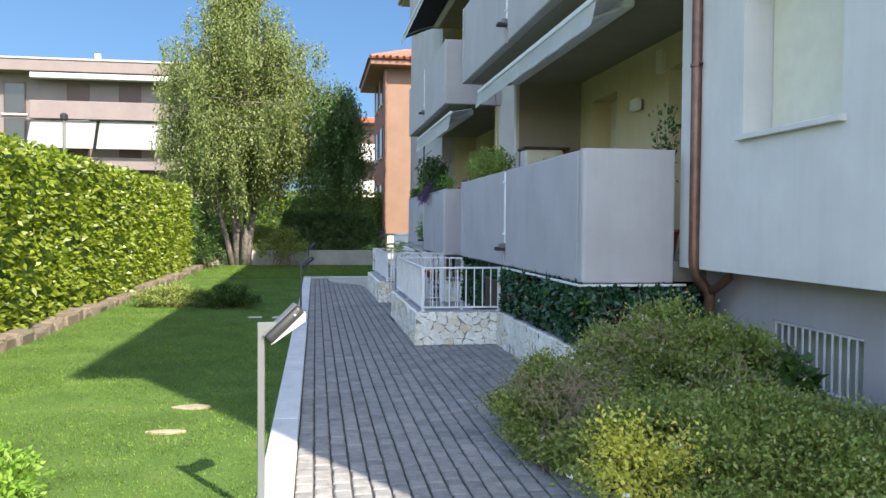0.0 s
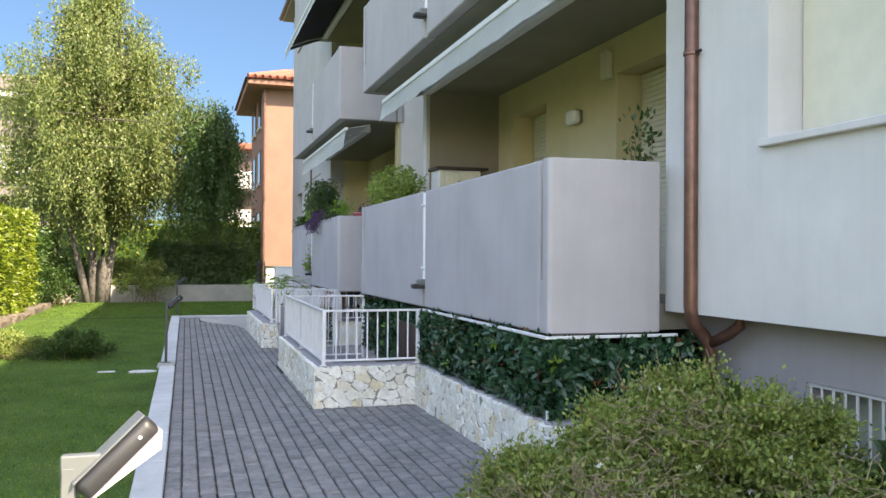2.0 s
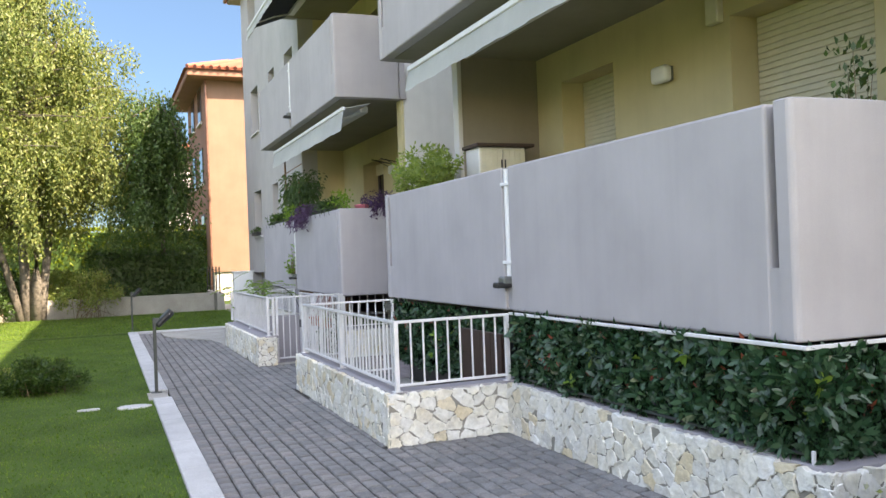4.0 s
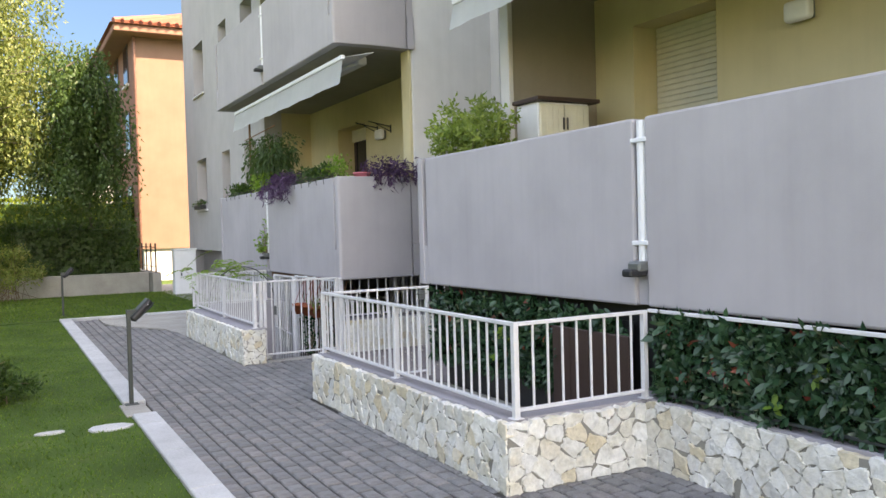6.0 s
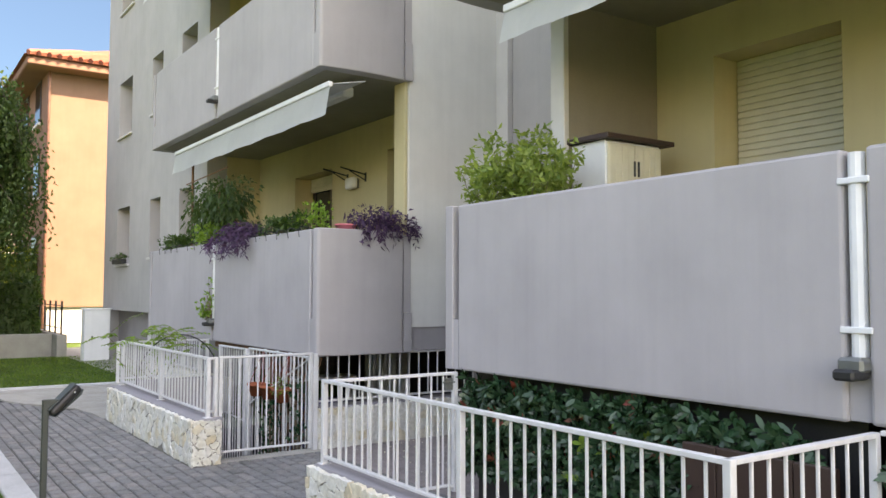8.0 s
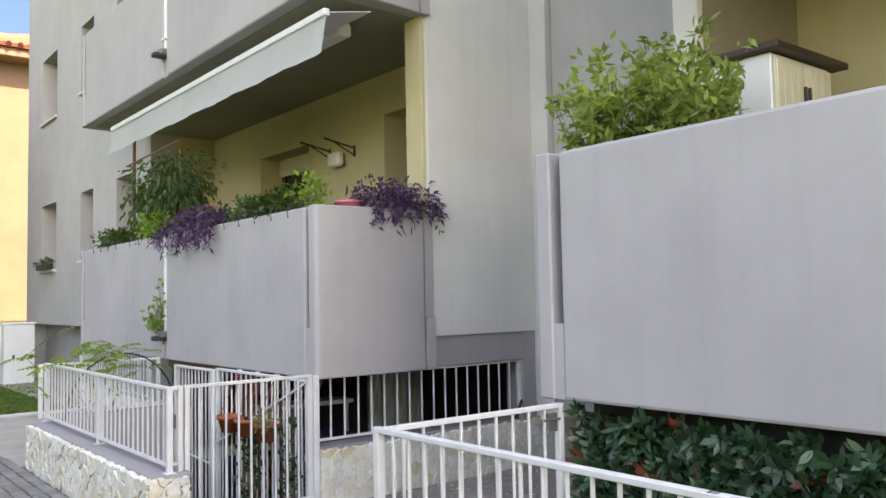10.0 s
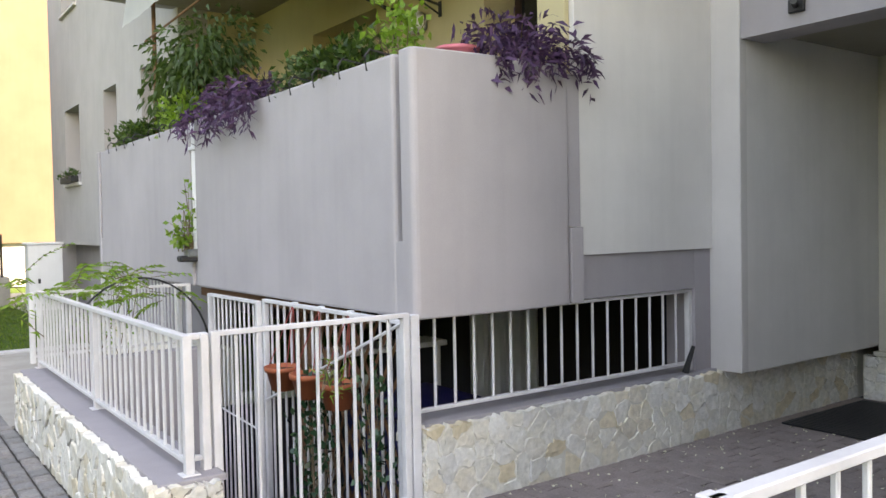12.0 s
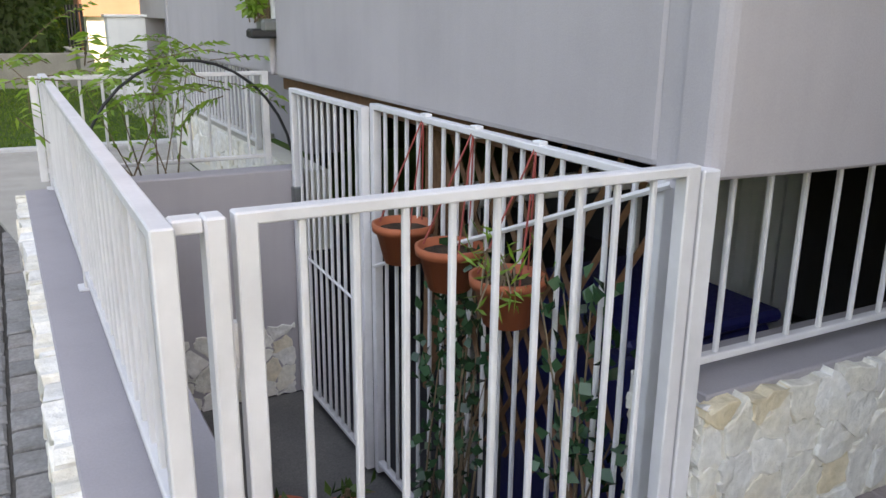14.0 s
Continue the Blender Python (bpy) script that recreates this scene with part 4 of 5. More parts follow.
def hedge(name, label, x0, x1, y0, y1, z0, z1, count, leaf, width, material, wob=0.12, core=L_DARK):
    """A clipped hedge: an inner body coloured dark for shade, and leaves over an uneven surface."""
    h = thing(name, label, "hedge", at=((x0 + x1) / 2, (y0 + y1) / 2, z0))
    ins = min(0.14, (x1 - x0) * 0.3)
    # plain box whose dark colour stands in for shade behind the leaves
    part("body", box(x0 + ins, x1 - ins, y0 + ins, y1 - ins, z0, z1 - ins, 0.03), core, h, "dark inner box, coloured for the shade inside")
    lx, ly, lz = x1 - x0, y1 - y0, z1 - z0
    areas = np.array([ly * lz, ly * lz, lx * lz, lx * lz, lx * ly])
    pick = RNG.choice(5, size=count, p=areas / areas.sum())
    U = RNG.uniform(0, 1, (count, 3))
    P = np.array([x0, y0, z0]) + U * np.array([lx, ly, lz])
    N = np.zeros((count, 3))
    for i, (ax, v, sgn) in enumerate(((0, x0, -1), (0, x1, 1), (1, y0, -1), (1, y1, 1), (2, z1, 1))):
        k = pick == i
        P[k, ax] = v
        N[k, ax] = sgn
    depth = field(P, 2.2) * wob + field(P, 6.0, 9) * wob * 0.6 - RNG.uniform(0, 0.1, count)
    P = P + N * depth[:, None]
    D = N * 0.7 + RNG.normal(size=(count, 3)) * 0.55 + np.array([0, 0, 0.25])
    cloud("leaves", leaf_quads(P, D, leaf, width, 0.2), material, h)
    return h


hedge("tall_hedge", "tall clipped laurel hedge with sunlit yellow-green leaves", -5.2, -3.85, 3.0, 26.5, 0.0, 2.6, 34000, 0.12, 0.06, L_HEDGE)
# end of the hedge: the trees' shade is painted by darker leaves
hedge("dark_hedge", "hedge with the trees' shade put into its dark leaf colour", -6.5, -3.9, 26.9, 31.0, 0.0, 2.3, 5000, 0.12, 0.06, L_DARK)
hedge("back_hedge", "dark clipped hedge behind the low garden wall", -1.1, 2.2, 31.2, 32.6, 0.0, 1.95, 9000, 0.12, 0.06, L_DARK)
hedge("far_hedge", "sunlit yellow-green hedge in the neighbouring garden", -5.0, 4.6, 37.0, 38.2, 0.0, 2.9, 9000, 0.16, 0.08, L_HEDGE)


def screen(name, label, x0, x1, y0, y1, z0, z1, count, seed, face="x"):
    """A screen of artificial laurel leaves, with a few red sprigs."""
    h = thing(name, label, "hedge", "laurel screens on the wall", at=(x0, y0, z0))
    # solid black box paints the shade seen between the leaves
    part("leaf_gap_shade", box(x0 + 0.05, x1, y0, y1, z0, z1 - 0.04), BLACKP, h, "black backing for the shade between the leaves")
    n = count // 7
    C = np.array([x0, y0, z0]) + RNG.uniform(0, 1, (n, 3)) * np.array([x1 - x0, y1 - y0, z1 - z0])
    ax, nrm = (0, np.array([-1.0, 0, 0])) if face == "x" else (1, np.array([0, -1.0, 0]))
    C[:, ax] = (x0, y0)[ax] + 0.01 - np.abs(RNG.normal(size=n)) * 0.03 - field(C, 5.0, seed) * 0.04
    C[:, 2] += field(C, 3.0, seed + 4) * 0.03
    tip = unit(nrm + RNG.normal(size=(n, 3)) * 0.38)
    k = np.repeat(np.arange(n), 7)
    D = unit(RNG.normal(size=(n * 7, 3)))
    D = unit(D - tip[k] * np.sum(D * tip[k], axis=1, keepdims=True)) + tip[k] * RNG.uniform(0.1, 0.9, (n * 7, 1)) + np.array([0, 0, -0.1])
    V = broad_leaves(C[k], D, tip[k], 0.082, 0.03)
    red = (RNG.uniform(0, 1, n) < 0.022) & (C[:, 2] > z0 + 0.08)
    lime = ~red & (RNG.uniform(0, 1, n) < 0.006)
    link_mesh("leaves", quads_mesh("leaves", V[~(red | lime)[k]], 6), L_IVY, h)
    link_mesh("red_leaves", quads_mesh("red_leaves", V[red[k]], 6), L_RED, h, "reddish young leaves")
    if lime.any():
        link_mesh("lime_leaves", quads_mesh("lime_leaves", V[lime[k]], 6), L_FRESH, h, "lime green young leaves")
    return h


screen("laurel_screen", "dark green artificial laurel screen on the stone wall", 2.44, 2.52, 7.16, 10.3, 0.47, 0.97, 11500, 1.0)
screen("laurel_screen", "dark green artificial laurel screen on the stone wall", 2.42, 3.62, 7.18, 7.25, 0.47, 0.97, 4300, 5.0, "y")
screen("laurel_screen", "dark green artificial laurel screen below the balcony", 2.52, 2.6, 11.3, 13.5, 0.3, 0.95, 8200, 8.0)


def shrub(name, label, centre, radii, count, leaf, width, material, twigs=60, flowers=0, yellow=None, up=0.5, category="shrub", clump=160, tight=0.12):
    """A loose shrub: stems from the ground and leaves in uneven clumps near its surface."""
    c, r = np.array(centre), np.array(radii)
    s = thing(name, label, category, at=(centre[0], centre[1], 0))
    clumps = unit(RNG.normal(size=(max(24, count // clump), 3)))
    clumps[:, 2] = np.abs(clumps[:, 2]) * 1.0 - 0.25
    rad = RNG.uniform(0.45, 1.1, (len(clumps), 1)) ** 0.7
    C = c + clumps * rad * r
    k = RNG.integers(0, len(C), count)
    P = C[k] + RNG.normal(size=(count, 3)) * r * tight
    P[:, 2] = np.maximum(P[:, 2], 0.03)
    D = (P - c) / r * 0.6 + RNG.normal(size=(count, 3)) * 0.7 + np.array([0, 0, up])
    V = leaf_quads(P, D, leaf, width, 0.1)
    # leaves inside this ellipsoid take the painted sun patch colour
    if yellow is not None:
        d = np.linalg.norm((P - np.array(yellow[0])) / np.array(yellow[1]), axis=1) + RNG.normal(size=count) * 0.2
        y = d < 1
        cloud("sun_patch_leaves", V[y], L_SUNPATCH, s, "yellow leaves that carry a painted patch of sun")
        V = V[~y]
    cloud("leaves", V, material, s)
    tw = bmesh.new()
    for i in range(twigs):
        e = C[i % len(C)] + RNG.normal(size=3) * 0.06
        b = np.array([c[0] + RNG.normal() * r[0] * 0.3, c[1] + RNG.normal() * r[1] * 0.3, 0.0])
        e[2] = max(e[2], 0.12)
        add_tube(tw, [b, (b * 0.45 + e * 0.55) + np.array([0, 0, 0.08]), e + (e - b) * 0.04], 0.007, 4, 0.002)
    tagged(part("stem_tangle", tw, TWIG, s, "thin brown stems"), kind="stuff")
    if flowers:
        k = RNG.integers(0, len(P), flowers)
        Q = P[k] + (P[k] - c) * 0.06
        F = np.concatenate([leaf_quads(Q, RNG.normal(size=(flowers, 3)), 0.03, 0.024) for _ in range(4)])
        tagged(cloud("flowers", F, L_WHITE, s, "small white flowers"), kind="stuff")
    return s


screen("laurel_screen", "dark green artificial laurel strip below the balcony", 2.52, 2.58, 10.7, 11.29, 0.74, 0.92, 420, 3.0)
shrub("flowering_shrub", "large loose shrub with small leaves and white flowers", (2.68, 5.75, 0.44), (0.72, 0.8, 0.6), 62000, 0.034, 0.017, L_BUSH, 110, 60, clump=420, tight=0.085)
shrub("flowering_shrub", "low spreading shrub with dry twigs and white flowers", (1.98, 5.6, 0.2), (0.7, 1.0, 0.46), 60000, 0.034, 0.017, L_BUSH, 120, 50, clump=420, tight=0.085)
shrub("flowering_shrub", "loose shrub with white flowers and a sun patch painted in yellow leaves", (2.5, 4.3, 0.22), (1.08, 0.95, 0.42), 80000, 0.034, 0.017, L_BUSH, 120, 90, ((1.66, 4.02, 0.48), (0.24, 0.4, 0.48)), clump=420, tight=0.085)
dry = thing("dry_twigs", "bare dry brown twigs among the shrub leaves", "twigs", at=(1.6, 4.9, 0))
for cx, cy, cz, n in ((1.62, 4.9, 0.42, 260), (1.5, 5.5, 0.4, 160), (2.25, 5.45, 0.76, 150), (1.8, 5.2, 0.52, 160), (2.5, 4.7, 0.6, 50)):
    bm = bmesh.new()
    for i in range(n):
        b = np.array([cx, cy, cz - 0.04]) + RNG.normal(size=3) * np.array([0.12, 0.18, 0.11])
        d = RNG.normal(size=3) + np.array([-0.5, -0.5, 0.4])
        e = b + d / np.linalg.norm(d) * RNG.uniform(0.06, 0.2)
        add_tube(bm, [b, (b + e) / 2 + RNG.normal(size=3) * 0.014, e], 0.0028, 4, 0.0012)
    tagged(part("twig_tangle", bm, DRY, dry), kind="stuff")
# lit left and shaded right of the mound, told apart by leaf colour
shrub("low_shrub", "low spreading juniper mound on the lawn", (-2.55, 15.6, 0.12), (0.75, 0.6, 0.3), 6000, 0.06, 0.02, L_BUSH, 40)
shrub("low_shrub", "low evergreen mound on the lawn, shade put into its dark leaves", (-1.55, 15.4, 0.12), (0.5, 0.55, 0.33), 6000, 0.06, 0.022, L_DARK, 40)
shrub("low_shrub", "low pale shrub at the edge of the lawn", (-2.05, 4.9, 0.08), (0.5, 0.5, 0.24), 3500, 0.06, 0.024, L_FRESH, 20)
shrub("garden_bush", "loose green bush below the birch", (-1.2, 29.6, 0.6), (0.9, 0.8, 0.9), 3000, 0.09, 0.04, L_BUSH, 30)
shrub("garden_bush", "dark green bush by the low garden wall", (-3.6, 28.6, 0.5), (0.5, 0.8, 0.8), 2500, 0.09, 0.04, L_DARK, 30)
shrub("garden_bush", "loose yellow-green bush behind the birch", (-2.1, 31.9, 0.7), (0.95, 0.7, 0.95), 4500, 0.1, 0.05, L_BUSH, 30)
shrub("garden_bush", "dark green bush behind the birch", (-3.6, 31.9, 0.6), (0.8, 0.7, 0.9), 4000, 0.1, 0.05, L_DARK, 30)
shrub("wall_plant", "leafy green plant against the basement wall", (3.42, 6.5, 0.5), (0.13, 0.16, 0.34), 300, 0.1, 0.06, L_DARK, 12, category="plant")
shrub("wall_plant", "broad-leaved plant before the cellar window", (3.2, 5.0, 0.45), (0.12, 0.12, 0.3), 160, 0.11, 0.07, L_DARK, 8, category="plant")


def birch(x, y):
    """A weeping birch with several stems and long hanging branchlets."""
    t = thing("birch_tree", "tall weeping birch with pale yellow-green hanging foliage", "tree", at=(x, y, 0))
    rr = random.Random(5)
    tr = bmesh.new()
    tops = []
    for i, (dx, dy, h, r) in enumerate(((-0.35, 0.1, 8.6, 0.16), (0.25, -0.1, 9.2, 0.17), (0.75, 0.25, 7.2, 0.14), (-0.95, -0.15, 7.0, 0.12))):
        pts = []
        for j in range(9):
            f = j / 8
            pts.append((x + dx * (0.25 + 1.7 * f ** 1.2) + 0.1 * math.sin(3 * f + i), y + dy * (0.3 + 3 * f), h * f - 0.05))
        add_tube(tr, pts, r, 9, 0.03)
        tops.append(pts)
    part("trunk", tr, BIRCHBARK, t, "dark and pale peeling birch stems", True)
    starts = []

    def radius(z):
        return float(np.interp(z, [1.6, 2.6, 4.2, 6.3, 8.0, 8.8, 9.6, 10.1], [1.8, 2.7, 3.3, 3.4, 2.9, 2.3, 1.3, 0.3]))

    for i in range(240):
        pts = tops[i % 4]
        j = rr.randint(3, 8)
        b = Vector(pts[j])
        a = rr.uniform(0, 2 * math.pi)
        z = min(9.9, b.z + rr.uniform(0.2, 1.9))
        rad = radius(z) * rr.uniform(0.35, 0.97)
        e = Vector((x + 0.1 + rad * math.cos(a), y + rad * math.sin(a), z))
        m_ = (b + e) / 2 + Vector((0, 0, 0.35))
        part("limb", tube([b, m_, e], 0.035, 5, 0.008), BARK, t)
        for f in (0.45, 0.7, 0.88, 1.0):
            starts.append(b.lerp(m_, f * 2) if f < 0.5 else m_.lerp(e, f * 2 - 1))
    cloud("crown", weeping(starts, 1.7, 10), L_BIRCH, t, "hanging yellow-green foliage")


def weeping(starts, low, strands):
    """Leaves on strands that hang in tassels from the given points, none below low."""
    P, D = [], []
    for s0 in starts:
        c = np.array(s0) + RNG.normal(size=3) * 0.1
        reach = RNG.uniform(0.6, 2.0)
        for _ in range(strands):
            p = c + RNG.normal(size=3) * np.array([0.17, 0.17, 0.1])
            ln = min(reach * RNG.uniform(0.6, 1.1), max(0.3, p[2] - low))
            n = int(ln * 9) + 3
            f = np.arange(n)[:, None] / n
            drift = np.append(RNG.normal(size=2) * 0.14, -ln)
            P.append(p + drift * f + RNG.normal(size=(n, 3)) * np.array([0.045, 0.045, 0.03]))
            D.append(RNG.normal(size=(n, 3)) * np.array([0.5, 0.5, 0.4]) + np.array([0, 0, -0.8]))
    return leaf_quads(np.concatenate(P), np.concatenate(D), 0.115, 0.055)


def weeping_tree(x, y):
    """A slender darker tree whose long branchlets hang beside the birch."""
    t = thing("weeping_tree", "slender tree with dark green hanging foliage", "tree", at=(x, y, 0))
    rr = random.Random(9)
    pts = [(x + 0.12 * math.sin(j), y - 0.065 * j * j, 0.85 * j - 0.05) for j in range(8)]
    part("trunk", tube(pts, 0.1, 8, 0.02), BARK, t)
    starts = []
    for i in range(60):
        b = Vector(pts[rr.randint(3, 7)])
        a, z = rr.uniform(0, 2 * math.pi), rr.uniform(2.7, 6.3)
        r = float(np.interp(z, [2.6, 4.2, 5.6, 6.4], [1.0, 1.15, 0.9, 0.35])) * rr.uniform(0.4, 1.0)
        e = Vector((x - 0.25 + 1.12 * r * math.cos(a), y - 3.0 + 1.4 * r * math.sin(a), z))
        m_ = (b + e) / 2 + Vector((0, 0, 0.2))
        part("limb", tube([b, m_, e], 0.022, 5, 0.006), BARK, t)
        starts += [m_, m_.lerp(e, 0.5), e]
    cloud("crown", weeping(starts, 1.9, 11), L_BIRCHD, t, "dark green hanging foliage")


birch(-2.75, 30.4)
weeping_tree(0.95, 31.9)

# ---- balcony plants ----
def tuft(name, label, centre, spread, count, leaf, width, material, pot=None, lean=(0, 0, 0.5), fall=0.0, sprigs=0):
    """Leaves round a few stems; pot: (radius, height, base z)."""
    c = np.array(centre)
    s = thing(name, label, "plant", at=tuple(centre))
    P = c + np.clip(RNG.normal(size=(count, 3)), -1.7, 1.7) * np.array(spread) * 0.5
    P += (field(P, 6.0, c[1]) * 0.12)[:, None] * np.array([1, 1, 0.6])
    D = (P - c) + RNG.normal(size=(count, 3)) * 0.25 + np.array(lean) * 0.4
    if sprigs:
        k = RNG.integers(0, sprigs, count)
        T = D[:sprigs] / np.linalg.norm(D[:sprigs], axis=1, keepdims=True)
        P = P[:sprigs][k] + T[k] * RNG.uniform(-0.14, 0.08, (count, 1)) + RNG.normal(size=(count, 3)) * 0.022
        P[:, 0] = np.maximum(P[:, 0], np.where(P[:, 2] < 2.3, c[0] - 0.1, -9))
        D = T[k] * 0.5 + RNG.normal(size=(count, 3)) * 0.5 + np.array([0, 0, -0.15])
    cloud("leaves", leaf_quads(P, D, leaf, width, fall), material, s)
    st = bmesh.new()
    for i in range(14):
        e = P[RNG.integers(0, count)]
        b = np.array([c[0] + RNG.normal() * 0.03, c[1] + RNG.normal() * spread[1] * 0.2, pot[2] + pot[1] if pot else c[2] - spread[2]])
        add_tube(st, [b, (b + e) / 2 + np.array([0, 0, 0.05]), e], 0.005, 4, 0.002)
    tagged(part("stem_tangle", st, TWIG, s), kind="stuff")
    if pot:
        r, h, zb = pot
        pt = part("pot", lathe([(r * 0.72, 0), (r * 0.95, h * 0.85), (r * 1.06, h * 0.86), (r * 1.08, h), (r * 0.98, h), (r * 0.95, h * 0.9)], (c[0], c[1], zb), 18), TERRACOTTA, s, "terracotta pot", True)
        part("soil", lathe([(r * 0.5, h * 0.86), (r * 0.9, h * 0.9)], (c[0], c[1], zb), 14), SOIL, pt)
    return s


tuft("bamboo_plant", "leafy pale green bamboo in a pot on the balcony", (2.82, 13.08, 2.46), (0.36, 0.36, 0.36), 1900, 0.07, 0.026, L_BAMBOO, (0.18, 0.34, 1.214), (-0.2, 0, 0.6), 0.0, 70)
tuft("bamboo_plant", "leafy pale green bamboo in a pot on the balcony", (2.78, 13.42, 2.46), (0.3, 0.28, 0.36), 1300, 0.07, 0.026, L_BAMBOO, (0.16, 0.3, 1.214), (-0.2, 0, 0.6), 0.0, 50)
tuft("small_plant", "small dark potted plant by the balcony shutter", (3.45, 7.75, 2.35), (0.12, 0.12, 0.4), 200, 0.06, 0.03, L_DARK, (0.15, 0.3, 1.214))


def planter(y0, y1, x, z, plant, label):
    """A planter box hung inside the parapet's top."""
    b = thing("planter_box", "dark planter box hung on the balcony parapet", "planter", "planter boxes on the parapet", at=(x, y0, z - 0.18))
    part("box", box(x + 0.02, x + 0.2, y0, y1, z - 0.18, z + 0.01, 0.01), BLACKP, b)
    for yy in np.arange(y0 + 0.12, y1, 0.3):
        part("hook", tube([(x + 0.02, yy, z), (x - 0.13, yy, z + 0.02), (x - 0.16, yy, z - 0.02), (x - 0.15, yy, z - 0.09)], 0.006, 5), BLACKP, b)
    c = ((x + 0.06), (y0 + y1) / 2, z + 0.09)
    L = y1 - y0
    if plant == "purple":
        p = tuft("purple_trailer", label, c, (0.18, L * 0.5, 0.11), int(650 * L), 0.085, 0.022, L_PURPLE, None, (-0.4, 0, 0.2), 0.3)
        st = bmesh.new()
        Q = []
        for i in range(int(26 * L)):
            yy = y0 + RNG.uniform(-0.05, L + 0.05)
            ln = RNG.uniform(0.06, 0.26)
            pts = [(x - 0.02, yy, z + 0.06), (x - 0.14, yy + RNG.normal() * 0.05, z + 0.03), (x - 0.19, yy + RNG.normal() * 0.08, z - ln)]
            add_tube(st, pts, 0.004, 4, 0.002)
            for f in np.linspace(0, 1, 12):
                a, b_ = np.array(pts[1]), np.array(pts[2])
                Q.append(a + (b_ - a) * f)
        Q = np.array(Q)
        part("trailing_stems", st, L_PURPLE, p)
        cloud("trailing_leaves", leaf_quads(Q, RNG.normal(size=Q.shape) + np.array([-0.3, 0, -0.4]), 0.075, 0.02, 0.2), L_PURPLE, p)
    else:
        mt = {"green": L_DARK, "fresh": L_FRESH, "box": L_DARK}[plant]
        tuft("parapet_plant", label, c, (0.15, L * 0.5, 0.10 if plant != "fresh" else 0.2), int(800 * L), 0.055, 0.032, mt, None, (-0.2, 0, 0.4))


ZP = 2.265
planter(17.85, 19.2, 2.6, ZP, "purple", "purple trailing plant spilling over the parapet")
planter(16.55, 17.8, 2.6, ZP, "green", "low green leafy plants with white flowers")
planter(16.27, 16.52, 2.6, ZP, "fresh", "bright green leafy plant on the parapet")
planter(19.4, 20.3, 2.6, ZP, "fresh", "bright green climbing leaves on the parapet")
planter(20.5, 21.8, 2.6, ZP, "green", "low clipped green plants on the parapet")
pk = thing("pink_pot", "pink plastic flower pot on the parapet corner", "pot", at=(2.95, 16.3, ZP))
part("pot", lathe([(0.08, -0.04), (0.11, 0.10), (0.12, 0.10), (0.12, 0.12), (0.1, 0.12), (0.09, 0.08)], (2.95, 16.3, ZP - 0.06), 16), PINKPOT, pk, smooth=True)
p_ = tuft("purple_trailer", "purple trailing plant spilling over the parapet corner", (3.32, 16.22, ZP + 0.1), (0.38, 0.18, 0.15), 700, 0.085, 0.022, L_PURPLE, None, (0, -0.4, 0.1), 0.3)
Q = []
for i in range(26):
    xx, ln = RNG.uniform(3.0, 3.72), RNG.uniform(0.06, 0.26)
    for f in np.linspace(0, 1, 12):
        Q.append((xx + RNG.normal() * 0.02, 16.1 - 0.05 * math.sin(f * 3), ZP + 0.08 - ln * f))
Q = np.array(Q)
cloud("trailing_leaves", leaf_quads(Q, RNG.normal(size=Q.shape) + np.array([0, -0.3, -0.3]), 0.075, 0.02, 0.2), L_PURPLE, p_)
climber = tuft("climbing_plant", "hanging yellow-green climber on the balcony trellis", (2.85, 20.0, 2.8), (0.3, 1.0, 0.42), 2200, 0.09, 0.036, L_BIRCHD, None, (0, 0, -0.8), 0.4)
part("trellis_cane", tube([(2.75, 20.9, 1.2), (2.75, 20.9, 3.6)], 0.02, 6), WOODM, climber)
part("trellis_cane", tube([(2.75, 19.75, 1.2), (2.75, 19.7, 3.0)], 0.012, 6), WOODM, climber)
part("cross_cane", tube([(2.72, 21.1, 3.25), (2.72, 19.3, 3.3)], 0.01, 6), WOODM, climber)
vine = tuft("gap_vine", "bright green vine growing down the parapet gap", (2.52, 19.32, 1.5), (0.07, 0.09, 0.34), 50, 0.065, 0.035, L_FRESH, None, (-0.4, 0, 0.1))
tuft("gap_vine", "bright green vine growing down the parapet gap", (2.5, 19.38, 1.36), (0.09, 0.17, 0.14), 90, 0.065, 0.035, L_FRESH, None, (-0.4, 0, 0.1))
# pinnate creeper over the far railing
cr = thing("creeper", "feathery green creeper over the railing and hoop", "plant", at=(1.5, 19.5, 0.45))
P, D, st = [], [], bmesh.new()
for i in range(36):
    b = np.array([RNG.uniform(1.3, 2.3), RNG.uniform(18.7, 20.2), RNG.uniform(0.85, 1.08)])
    d = np.array([RNG.normal(), RNG.normal(), RNG.uniform(-0.3, 0.25)])
    d /= np.linalg.norm(d)
    e = b + d * RNG.uniform(0.25, 0.5)
    add_tube(st, [b, (b + e) / 2 + np.array([0, 0, 0.04]), e], 0.003, 4, 0.0015)
    side = np.cross(d, [0, 0, 1.0])
    for f in np.linspace(0.15, 1, 9):
        for sg in (-1, 1):
            P.append(b + (e - b) * f + np.array([0, 0, 0.04 * math.sin(math.pi * f)]))
            D.append(d * 0.5 + side * sg + np.array([0, 0, -0.15]))
for i in range(9):
    b = np.array([RNG.uniform(1.6, 2.0), RNG.uniform(19.1, 19.3), 0.42])
    e = b + np.array([RNG.normal() * 0.2, RNG.normal() * 0.2, RNG.uniform(0.35, 0.65)])
    add_tube(st, [b, (b + e) / 2, e], 0.005, 4, 0.002)
    for f in np.linspace(0.3, 1, 10):
        P.append(b + (e - b) * f)
        D.append(RNG.normal(size=3))
tagged(part("stem_tangle", st, TWIG, cr), kind="stuff")
